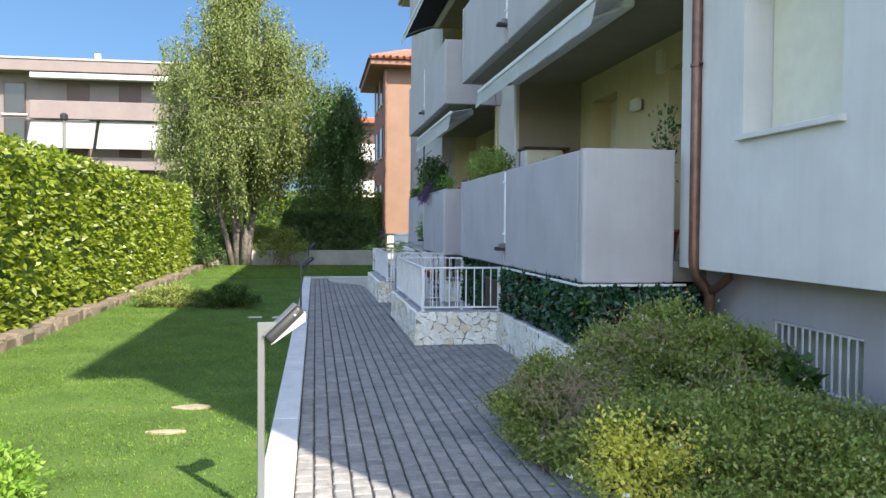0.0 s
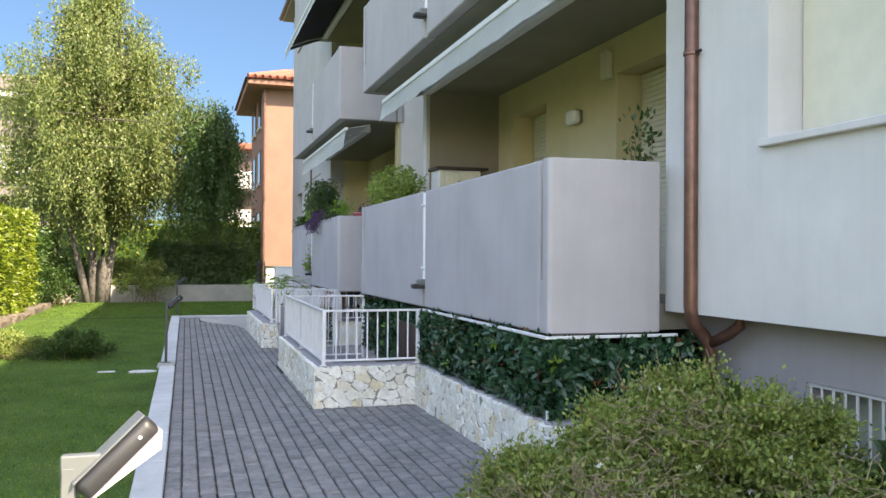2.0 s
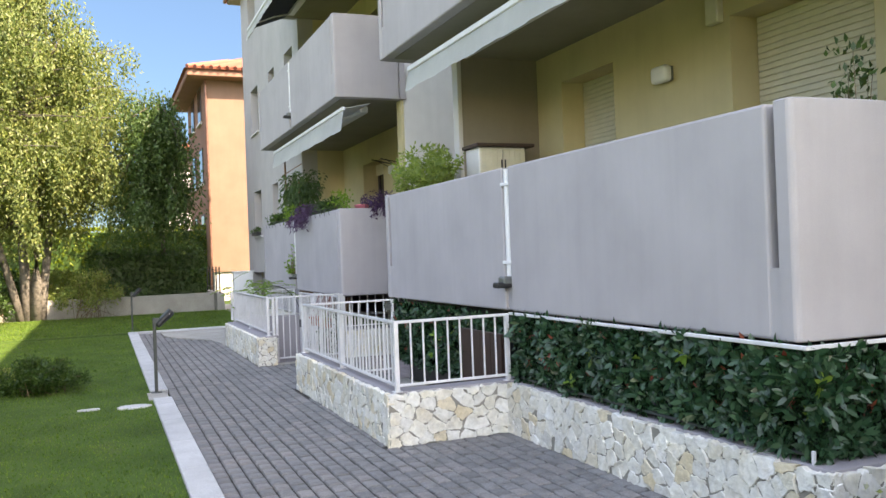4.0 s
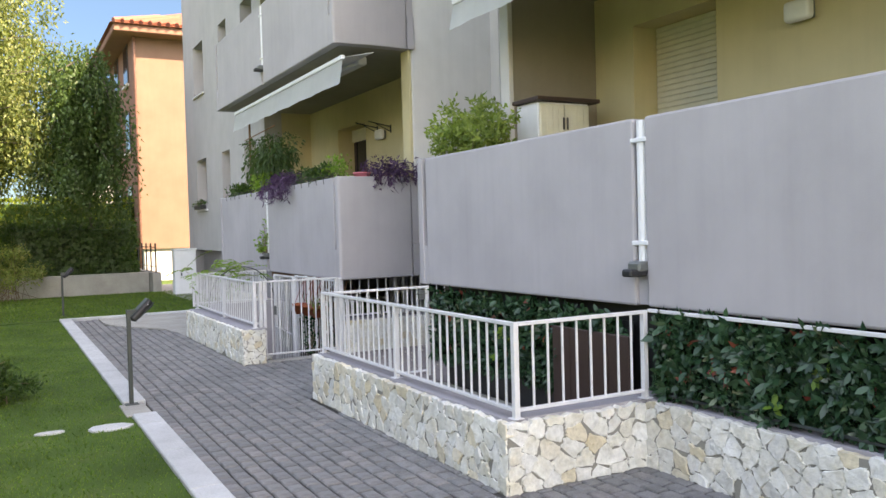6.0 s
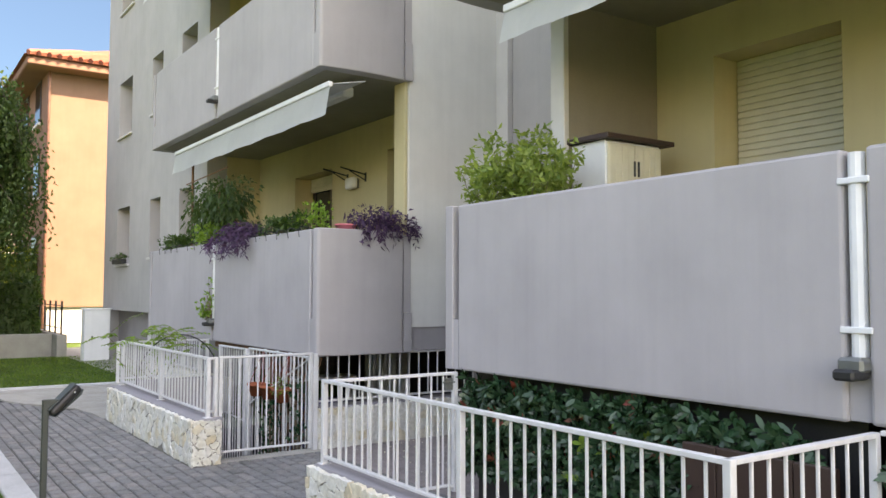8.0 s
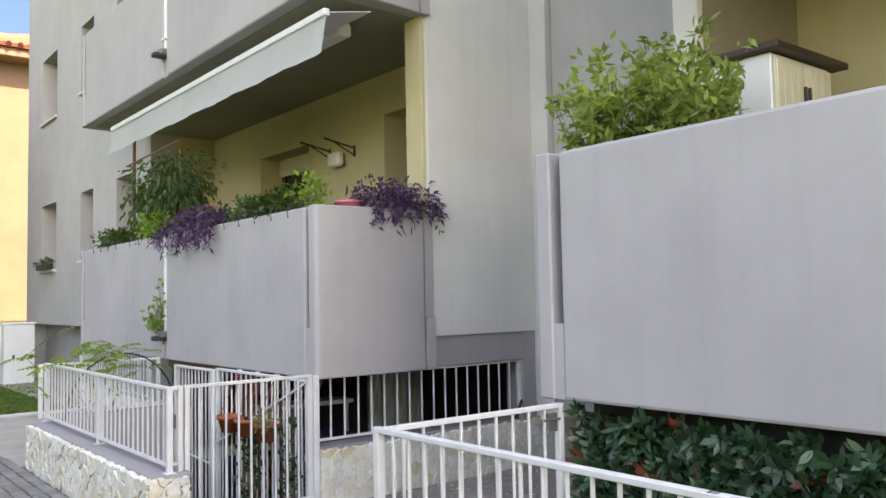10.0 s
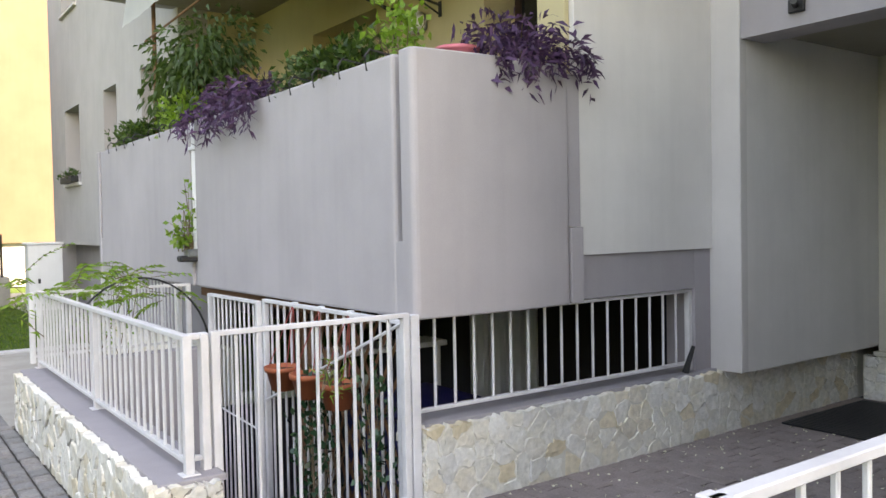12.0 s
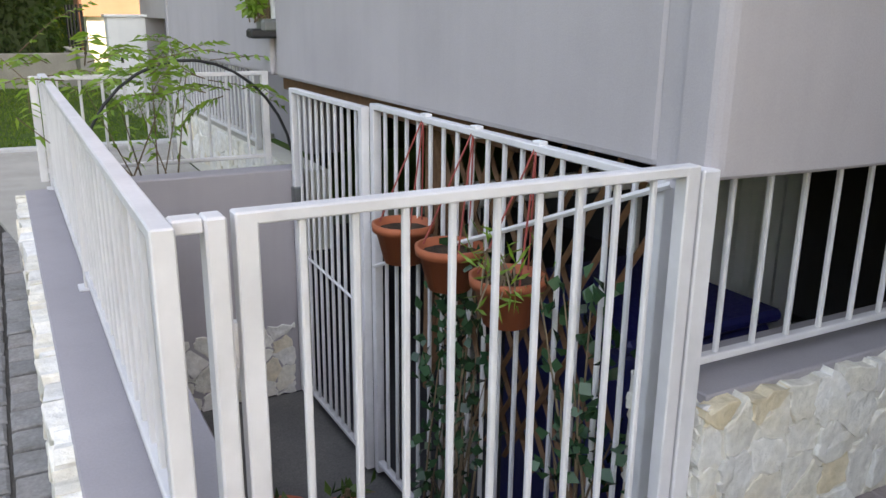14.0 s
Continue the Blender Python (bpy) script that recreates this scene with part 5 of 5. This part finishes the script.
tagged(cloud("foliage", leaf_quads(np.array(P), np.array(D), 0.075, 0.021, 0.2), L_FRESH, cr), kind="stuff")
hoop = thing("planter_hoop", "black wire hoop arching over the planter", "hoop", at=(1.9, 19.1, 0.4))
part("wire", tube([(2.02 - 0.52 * math.cos(a), 19.0 - 0.0 * a, 0.45 + 0.6 * math.sin(a)) for a in np.linspace(0, math.pi, 18)], 0.008, 6), BLACKP, hoop)

# hanging pots on the inner grille, ivy and floor pots
for y, z in ((17.45, 0.41), (17.1, 0.415), (16.75, 0.415)):
    hp = thing("hanging_pot", "terracotta plastic pot hung on the white grille", "pot", "hanging pots", at=(2.44, y, z))
    part("pot", lathe([(0.07, 0), (0.1, 0.115), (0.112, 0.115), (0.115, 0.145), (0.104, 0.145), (0.098, 0.115)], (2.44, y, z), 18), TERRACOTTA, hp, smooth=True)
    part("soil", lathe([(0.04, 0.115), (0.096, 0.12)], (2.44, y, z), 12), SOIL, hp)
    for a in (0.3, 2.4, 4.5):
        part("cord", tube([(2.44 + 0.09 * math.cos(a), y + 0.09 * math.sin(a), z + 0.14), (2.52, y, 0.93)], 0.003, 4), REDCORD, hp, "reddish hanging cord")
    part("hook", box(2.515, 2.545, y - 0.02, y + 0.02, 0.9, 0.94, 0.003), WHITEP, hp)
tuft("pot_seedling", "thin green seedling in the hanging pot", (2.44, 16.77, 0.61), (0.1, 0.14, 0.08), 60, 0.07, 0.01, L_FRESH)
for i, (y, z) in enumerate(((17.25, -0.1), (17.1, 0.1), (16.45, 0.2))):
    tuft("ivy_plant", "green ivy climbing the white grille", (2.5, y, z), (0.08, 0.16, 0.5), 170, 0.05, 0.038, L_IVY)
for x, y, r in ((1.93, 17.42, 0.12), (2.12, 17.3, 0.13), (1.66, 17.95, 0.15)):
    tuft("floor_pot", "terracotta pot with a small plant on the floor", (x, y, -0.44), (0.08, 0.08, 0.03), 24, 0.06, 0.03, L_DARK, (r, 0.27, -0.748))
lat = thing("lattice_panel", "brown wooden lattice behind the white grille", "lattice", at=(2.75, 17.2, 0))
for i in range(12):
    for s in (-1, 1):
        y = 16.35 + i * 0.13
        ya, yb = (y, y + 0.8) if s > 0 else (y + 0.8, y)
        part("lath", tube([(2.72 + 0.012 * s, max(16.3, min(17.8, ya)), -0.3), (2.72 + 0.012 * s, max(16.3, min(17.8, yb)), 0.9)], 0.012, 4), WOODM, lat)
part("top_beam", box(2.62, 2.74, 17.0, 19.4, 0.86, 0.93, 0.006), WOODM, lat)
bl = thing("blue_crate", "deep blue plastic crate in the dark cellar", "crate", at=(3.2, 17.0, 0))
part("crate", box(2.78, 3.4, 16.6, 17.3, -0.748, 0.3, 0.02), BLUEP, bl)
part("lid", box(2.76, 3.42, 16.58, 17.32, 0.304, 0.35, 0.015), BLUEP, bl)

cur = thing("cellar_curtain", "pale hanging curtain inside the dark cellar", "curtain", at=(4.1, 17.3, 0))
bm = rough_sheet([3.75 + 0.03 * i for i in range(22)], [-0.6, 0.2, 1.0], lambda u, v: (u, 17.3 + 0.03 * math.sin(u * 40), v))
bmesh.ops.solidify(bm, geom=list(bm.faces), thickness=0.004)
part("cloth", bm, AWNING, cur)
part("rod", tube([(3.7, 17.3, 1.01), (4.45, 17.3, 1.01)], 0.012, 6), WHITEP, cur)
cwf = thing("cellar_bench", "dim white shelf frame inside the cellar", "shelf", at=(3.4, 17.8, 0))
part("board", box(2.9, 3.9, 17.75, 18.05, 0.5, 0.54, 0.004), WHITEP, cwf)
for xx in (2.95, 3.85):
    part("leg", box(xx - 0.02, xx + 0.02, 17.8, 17.84, -0.748, 0.5), WHITEP, cwf)
wb = thing("window_box", "dark planter box on the far window sill", "planter", at=(3.36, 28.0, 2.22))
part("box", box(3.3, 3.42, 27.6, 28.5, 2.225, 2.33, 0.01), BLACKP, wb)
tuft("sill_plant", "low dark plants in the window box", (3.35, 28.05, 2.36), (0.1, 0.7, 0.06), 160, 0.06, 0.03, L_DARK)
# ---- lawn blades ----
n = 95000
Y = 1.0 + 22.0 * RNG.uniform(0, 1, n) ** 1.25
X = RNG.uniform(-3.75, -0.31, n)
P = np.stack([X, Y, np.zeros(n)], axis=1)
k = field(P[:, :3] * np.array([1, 1, 0]), 0.9, 3)
hgt = 0.028 + 0.018 * k
D = RNG.normal(size=(n, 3)) * 0.45 + np.array([0, 0, 1.0])
gr = link_mesh("grass", quads_mesh("grass", leaf_quads(P, D, hgt, 0.007, 0.15)), L_GRASS)
tagged(gr, "short mown green grass blades of the lawn", "grass", "", "stuff")
n = 26000
P = np.stack([RNG.uniform(-5, 3.3, n), RNG.uniform(23.45, 30.1, n), np.full(n, 0.01)], axis=1)
gr = link_mesh("grass", quads_mesh("grass", leaf_quads(P, RNG.normal(size=(n, 3)) * 0.45 + np.array([0, 0, 1.0]), 0.045, 0.014, 0.15)), L_GRASS)
tagged(gr, "short green grass blades of the far lawn", "grass", "", "stuff")
for x, y, a, b in ((-1.0, 7.0, 0.17, 0.08), (-1.08, 6.2, 0.17, 0.05), (-0.53, 13.52, 0.19, 0.13), (-0.97, 13.6, 0.12, 0.05)):
    ring = [(x + a * math.cos(k) * RNG.uniform(0.75, 1.1), y + b * math.sin(k) * RNG.uniform(0.75, 1.1)) for k in np.linspace(0, 2 * math.pi, 9)[:-1]]
    solid("stepping_slab", prism(ring, -0.03, 0.018, 0.006, 1), KERB if y > 10 else SLABM, "pale flat stone slab sunk in the lawn", "slab", "")

# ---- fallen petals and crumbs on the entrance paving ----
n = 170
P = np.stack([RNG.uniform(2.7, 5.4, n), 16.03 - 1.5 * RNG.uniform(0, 1, n) ** 1.6, np.full(n, 0.006)], axis=1)
D = np.stack([RNG.normal(size=n), RNG.normal(size=n), np.full(n, 0.12)], axis=1)
tagged(link_mesh("fallen_petals", quads_mesh("fallen_petals", leaf_quads(P, D, 0.022, 0.014)), L_WHITE), "small pale petals scattered on the entrance paving", "petals", "", "stuff")

# ---- neighbouring houses ----
def far_window(parent, axis, at, u0, u1, z0, z1, s, pane=GLASS):
    """A window set on a far facade: frame, pane and sill."""
    def bx(a, b, c, d, e0, e1):
        return box(min(at + s * e0, at + s * e1), max(at + s * e0, at + s * e1), a, b, c, d) if axis == "y" else box(a, b, min(at + s * e0, at + s * e1), max(at + s * e0, at + s * e1), c, d)
    w = part("window", bx(u0, u1, z0, z1, 0.004, 0.03), BROWNP, parent)
    part("pane", bx(u0 + 0.07, u1 - 0.07, z0 + 0.07, z1 - 0.07, 0.032, 0.04), pane, w)
    part("sill", bx(u0 - 0.06, u1 + 0.06, z0 - 0.08, z0, 0.002, 0.1), PALE, w)


h2 = thing("orange_house", "orange rendered house with red tiled roof", "house", at=(3.1, 36, 0))
part("wall", box(3.05, 13, 36, 42.5, 1.12, 8.6), ORANGE, h2)
part("base_wall", box(3.15, 12.9, 36.1, 42.4, 0, 1.12), PALE, h2)
part("side_wall", box(3.0, 3.048, 36.02, 42.5, 1.12, 8.6), ORANGE_DARK, h2)
part("eave", box(2.3, 13.7, 35.3, 43.2, 8.4, 8.65, 0.03), ORANGE_DARK, h2)
bm = bmesh.new()
q = [bm.verts.new(p) for p in ((2.2, 35.2, 8.654), (13.8, 35.2, 8.654), (13.8, 43.3, 8.654), (2.2, 43.3, 8.654), (7, 38.5, 10.4), (9, 40, 10.4))]
for f in ((0, 1, 4), (1, 2, 5, 4), (2, 3, 5), (3, 0, 4, 5), (3, 2, 1, 0)):
    bm.faces.new([q[i] for i in f])
rf = part("roof", bm, ROOFT, h2)
for i in range(40):
    part("tile_roll", tube([(2.3 + i * 0.29, 35.15, 8.7), (2.3 + i * 0.29 + (7.8 - 2.3 - i * 0.29) * 0.3, 36.2, 9.2)], 0.09, 6), ROOFT, rf)
part("downpipe", tube([(3.02, 35.95, 0), (3.02, 35.95, 8.6)], 0.05, 8), COPPER, h2)
for zz in (2.0, 4.6, 7.0):
    for yy in (37.2, 39.8):
        far_window(h2, "y", 3.0, yy, yy + 1.1, zz, zz + 1.4, -1)
mc = thing("gate_cabinet", "low white masonry meter cabinet beside the building", "cabinet", at=(3.0, 28.5, 0))
part("body", box(2.73, 3.28, 28.4, 28.75, 0, 1.17, 0.008), WHITEWASH, mc)
part("cover", box(2.7, 3.31, 28.37, 28.78, 1.172, 1.21, 0.006), WHITEWASH, mc)
part("lock", box(2.88, 2.92, 28.385, 28.4, 0.5, 0.58, 0.004), BLACKP, mc, "small black lock")

h3 = thing("balcony_house", "brown house with pale balconies farther off", "house", at=(3.4, 56, 0))
part("wall", box(2.75, 14, 56, 66, 0, 8.3), FARPINK, h3)
part("roof", box(2.2, 14.6, 55.2, 66.6, 8.3, 8.7, 0.05), ROOFT, h3)
for zz in (0.9, 3.3, 5.75):
    bc = part("balcony", box(2.45, 4.4, 54.8, 56, zz, zz + 1.12, 0.03), PALE, h3)
    part("opening", box(2.9, 4.3, 55.93, 55.99, zz + 1.1, zz + 2.2), BROWNP, h3)

h4 = thing("mauve_house", "long pale mauve house with balconies and white awnings", "house", at=(-14, 42, 0))
part("wall", box(-26, -3, 42, 54, 0, 8.7), FARPALE, h4)
part("roof_edge", box(-26.4, -2.6, 41.0, 54.4, 8.6, 9.15, 0.03), FARPINK, h4)
part("roof_cap", box(-26.5, -2.5, 40.95, 54.5, 9.154, 9.24), DARKG, h4)
part("awning_case", box(-13.3, -3.2, 41.05, 41.5, 8.3, 8.56, 0.03), FARCLOTH, h4, "white rolled awning")
for z0, z1 in ((6.39, 7.24), (4.02, 4.6), (1.2, 2.0)):
    part("balcony", box(-13.3, -3.0, 41.0, 41.25, z0, z1, 0.02), FARPINK, h4)
    part("balcony_slab", box(-13.3, -3.0, 41.26, 42, z0 + 0.1, z0 + 0.25), FARPALE, h4)
for x in (-11.9, -9.5, -6.6):
    far_window(h4, "x", 42, x, x + 1.05, 6.7, 8.2, -1, BROWNP)
    far_window(h4, "x", 42, x, x + 1.05, 3.9, 5.6, -1, BROWNP)
for i in range(3):
    x = -13.3 + i * 3.1
    bm = bmesh.new()
    bm.faces.new([bm.verts.new(p) for p in ((x, 41.24, 6.36), (x + 2.95, 41.24, 6.36), (x + 2.95, 40.5, 4.97), (x, 40.5, 4.97))])
    bmesh.ops.solidify(bm, geom=list(bm.faces), thickness=0.03)
    part("awning", bm, FARCLOTH, h4, "white sloping awning")
for z0, z1 in ((5.0, 6.5), (6.7, 8.2)):
    far_window(h4, "x", 42, -14.75, -13.75, z0, z1, -1)
ant = thing("roof_aerial", "thin white aerial on the far roof", "aerial", at=(-11.2, 45, 9.2))
part("mast", tube([(-11.2, 45, 9.2), (-11.2, 45, 10.2)], 0.025, 5), WHITEP, ant)
part("dish", box(-11.35, -11.05, 44.9, 44.95, 10.0, 10.25, 0.02), WHITEP, ant)
sl = thing("street_lamp", "dark street lamp with a round head behind the hedge", "lamp", at=(-8.6, 30, 0))
part("pole", tube([(-8.6, 30, 0), (-8.6, 30, 5.1)], 0.05, 8), GREYM, sl)
part("arm", tube([(-8.6, 30, 5.0), (-7.8, 30, 5.05)], 0.025, 6), GREYM, sl)
part("head", lathe([(0.03, 0), (0.12, 0.05), (0.14, 0.2), (0.05, 0.28)], (-8.6, 30, 5.02), 12), BLACKP, sl)

# ---- low garden wall and fence at the end ----
solid("garden_wall", box(-6.5, 2.42, 30.6, 30.85, -0.2, 0.55, 0.01), CONCRETE, "low grey concrete garden wall", "wall")
solid("garden_wall_side", box(2.43, 2.66, 30.0, 33.5, -0.2, 0.55, 0.01), CONCRETE, "low grey concrete garden wall", "wall")
solid("side_walk", box(2.67, 3.74, 23.42, 33.4, -0.15, 0.02), CONCRETE, "concrete walk along the building", "walk")
fence = thing("garden_fence", "dark metal fence posts on the low wall", "fence", at=(2.54, 30.1, 0.55))
for i in range(5):
    part("post", tube([(2.54, 30.1 + i * 0.8, 0.55), (2.54, 30.1 + i * 0.8, 1.36)], 0.025, 6), BLACKP, fence)
for z in (0.7, 1.25):
    part("rail", tube([(2.54, 30.1, z), (2.54, 33.3, z)], 0.012, 5), BLACKP, fence)

# ---- stones, rocks and pavers ----
def cells(width, height, size, rr):
    """Irregular cells that fill a rectangle: lists of outline points."""
    pts, tries, gap = [], 0, size
    while tries < 500:
        p = (rr.uniform(0, width), rr.uniform(0, height))
        g = gap * rr.choice((0.5, 0.7, 1.0, 1.25, 1.5))
        if all(((p[0] - q[0]) / 1.35) ** 2 + ((p[1] - q[1]) / 0.85) ** 2 > g * g for q in pts):
            pts.append(p)
            tries = 0
        tries += 1
    out = []
    for i, (px, py) in enumerate(pts):
        poly = [(0, 0), (width, 0), (width, height), (0, height)]
        for j, (qx, qy) in enumerate(pts):
            if i == j or abs(qx - px) > size * 3.2 or abs(qy - py) > size * 3.2:
                continue
            mx, my, nx_, ny_ = (px + qx) / 2, (py + qy) / 2, qx - px, qy - py
            res = []
            for k in range(len(poly)):
                a, b = poly[k], poly[(k + 1) % len(poly)]
                da, db = (a[0] - mx) * nx_ + (a[1] - my) * ny_, (b[0] - mx) * nx_ + (b[1] - my) * ny_
                if da <= 0:
                    res.append(a)
                if da * db < 0:
                    f = da / (da - db)
                    res.append((a[0] + (b[0] - a[0]) * f, a[1] + (b[1] - a[1]) * f))
            poly = res
            if len(poly) < 3:
                break
        if len(poly) >= 3:
            out.append(poly)
    return out


def stone_face(parent, origin, along, length, height, rr, size=0.15, relief=1.2):
    """Rubble stones set on a wall face; along: the way it runs; the face looks to the right of that way."""
    o, u = Vector(origin), Vector(along).normalized()
    nrm = u.cross(Vector((0, 0, 1)))
    for poly in cells(length, height, size, rr):
        cx, cy = sum(p[0] for p in poly) / len(poly), sum(p[1] for p in poly) / len(poly)
        rad = max(0.02, min(math.hypot(p[0] - cx, p[1] - cy) for p in poly))
        k = max(0.8, 1 - 0.0017 / rad)
        pts = []
        for i in range(len(poly)):
            a, b = poly[i], poly[(i + 1) % len(poly)]
            for f in (0.08, 0.36, 0.64, 0.92):
                pts.append((cx + (a[0] + (b[0] - a[0]) * f - cx) * k + rr.uniform(-0.012, 0.008), cy + (a[1] + (b[1] - a[1]) * f - cy) * k + rr.uniform(-0.012, 0.008)))
        pts = [(x, y + rr.uniform(-0.003, 0.006)) if y > height - 0.03 else (x, y) for x, y in pts]
        d = rr.uniform(0.003, 0.011) * relief
        tx, ty = rr.uniform(-0.1, 0.1) * relief, rr.uniform(-0.1, 0.1) * relief
        bm = bmesh.new()
        rings = []
        for s, n in ((1.0, -0.042), (0.985, d * 0.7), (0.91, d)):
            rings.append([bm.verts.new(o + u * (cx + (x - cx) * s) + Vector((0, 0, cy + (y - cy) * s)) + nrm * (n + ((x - cx) * tx + (y - cy) * ty if n > 0 else 0))) for x, y in pts])
        for r0, r1 in zip(rings, rings[1:]):
            for i in range(len(pts)):
                bm.faces.new((r0[i], r0[(i + 1) % len(pts)], r1[(i + 1) % len(pts)], r1[i]))
        bm.faces.new(rings[-1])
        part("stone", bm, STONE, parent)


rr = random.Random(11)
core = bpy.data.objects["stone_wall_core"]
stone_face(core, (1.27, 13.65, 0), (0, -1, 0), 3.33, W1T - 0.012, rr)
stone_face(core, (1.27, 10.32, 0), (1, 0, 0), 1.06, W1T - 0.012, rr)
stone_face(core, (2.33, 10.32, 0), (0, -1, 0), 3.32, W1T - 0.012, rr)
stone_face(core, (2.33, 7.0, 0), (1, 0, 0), 1.3, W1T - 0.012, rr)
core = bpy.data.objects["stone_wall_core_far"]
stone_face(core, (1.23, 19.3, 0), (0, -1, 0), 3.33, W2T - 0.012, rr)
stone_face(core, (1.23, 15.97, 0), (1, 0, 0), 0.27, W2T - 0.012, rr, 0.12)
core = bpy.data.objects["stone_wall_core_cellar"]
stone_face(core, (2.56, 16.09, 0), (1, 0, 0), 4.05, W3T - 0.012, rr, 0.15, 0.8)
stone_face(core, (2.56, 16.34, 0), (0, -1, 0), 0.24, W3T - 0.012, rr, 0.12)
core = bpy.data.objects["stone_base_core"]
stone_face(core, (6.61, 16.03, 0), (0, -1, 0), 2.4, 0.34, rr, 0.14, 1.5)
core = bpy.data.objects["planter_wall"]
stone_face(core, (1.52, 18.9, -0.74), (1, 0, 0), 0.95, 0.4, rr, 0.17)
core = bpy.data.objects["planter_back_wall"]
stone_face(core, (2.6, 22.6, 0.1), (0, -1, 0), 3.4, 0.34, rr, 0.2)

border = thing("rock_border", "low border of rough brown rocks along the hedge", "border", kind="structure")
y = 5.0
while y < 27:
    ln = rr.uniform(0.25, 0.6)
    bm = box(-3.86 + rr.uniform(-0.03, 0.03), -3.62 + rr.uniform(-0.03, 0.04), y + 0.01, y + ln - 0.01, -0.05, rr.uniform(0.1, 0.2), 0.045, 2)
    for v in bm.verts:
        v.co += Vector((rr.uniform(-0.015, 0.015), rr.uniform(-0.02, 0.02), rr.uniform(-0.015, 0.015)))
    part("rock", bm, ROCK, border)
    y += ln

PW, PL = 0.112, 0.15
HALF = [(-PW / 2 + 0.006, -PL / 2 + 0.008), (PW / 2 - 0.006, -PL / 2 + 0.008), (PW / 2 - 0.006, PL / 2 - 0.008), (-PW / 2 + 0.006, PL / 2 - 0.008)]


def paver_points(rr):
    """Corner points of one worn paver: foot, shoulder and top rings."""
    pts = []
    for s, z in ((0.0, -0.028), (0.001, -0.007), (0.01, 0.0)):
        for x, y in HALF:
            pts.append((x - math.copysign(s, x) + (rr.uniform(-0.0035, 0.0035) if z > -0.01 else 0), y - math.copysign(s, y) + (rr.uniform(-0.0045, 0.0045) if z > -0.01 else 0), z))
    return pts


PFACES = [(0, 1, 5, 4), (1, 2, 6, 5), (2, 3, 7, 6), (3, 0, 4, 7), (4, 5, 9, 8), (5, 6, 10, 9), (6, 7, 11, 10), (7, 4, 8, 11), (8, 9, 10, 11)]
variants = []
for i in range(8):
    me = bpy.data.meshes.new("paver")
    me.from_pydata(paver_points(rr), [], PFACES)
    me.materials.append(PAVER)
    variants.append(me)
bed = bpy.data.objects["path_bed"]


def paved(x, y):
    if -0.1 < x < (1.3 if y > 10.3 else 1.26) and y < 23.2 and not (x > 0.3 and y > 21.9 - (x - 0.35) * 2 and y > 19.5):
        return True
    if 1.2 <= x < 2.37 and y < 10.36:
        return True
    return 1.2 <= x < 6.6 and 13.66 < y < (16.02 if x < 1.5 else 16.16)


def kept(px, py, x, y):
    """Cuts a paver's corner at the walls that it meets."""
    if x > 1.5 and y > 13:
        return px, max(13.6, min(py, 16.085))
    if x > 1.26 and y > 13:
        return px, max(13.66, min(py, 15.965))
    if x > 1.2 and y > 10.36:
        return min(px, 1.268), py
    if x > 1.2:
        return min(px, 2.326), min(py, 10.316)
    return px, py


V, F = [], []
V2, F2 = [], []
singles = 0
col = 0
x = -0.062
while x < 6.6:
    y = 1.2 - PL * 48 + (PL / 2 if col % 2 else 0)
    while y < 23.25:
        if paved(x, y) and not (x > 1.3 and y < 5.2 and x > 1.9):
            z, ax, ay = rr.uniform(-0.002, 0.003), rr.uniform(-0.012, 0.012), rr.uniform(-0.01, 0.01)
            if 9.6 < y < 14.6 and x < 1.2 and singles < 300 :
                ob = new("paver", variants[singles % 8])
                ob.parent = bed
                ob.matrix_basis = Matrix.Translation((x, y, z)) @ Euler((ax, ay, rr.uniform(-0.01, 0.01))).to_matrix().to_4x4()
                singles += 1
            else:
                VV, FF = (V2, F2) if x > 2.6 and y > 13.6 else (V, F)
                k = len(VV)
                for a, b, c in (paver_points(rr) if VV is V else [(a * 1.1, b * 1.09, c * 0.35) for a, b, c in paver_points(rr)]):
                    VV.append((*kept(x + a, y + b, x, y), z + c + a * ay + b * ax))
                FF += [tuple(i + k for i in f) for f in PFACES]
        y += PL
    x += PW
    col += 1
me = bpy.data.meshes.new("pavers")
me.from_pydata(V, [], F)
tagged(link_mesh("pavers", me, PAVER, bed), "weathered grey-brown concrete block pavers", "", "", "stuff")
me = bpy.data.meshes.new("pavers")
me.from_pydata(V2, [], F2)
tagged(link_mesh("pavers", me, PAVER_DARK, bpy.data.objects["entrance_bed"]), "dark brown worn block pavers of the entrance", "", "", "stuff")
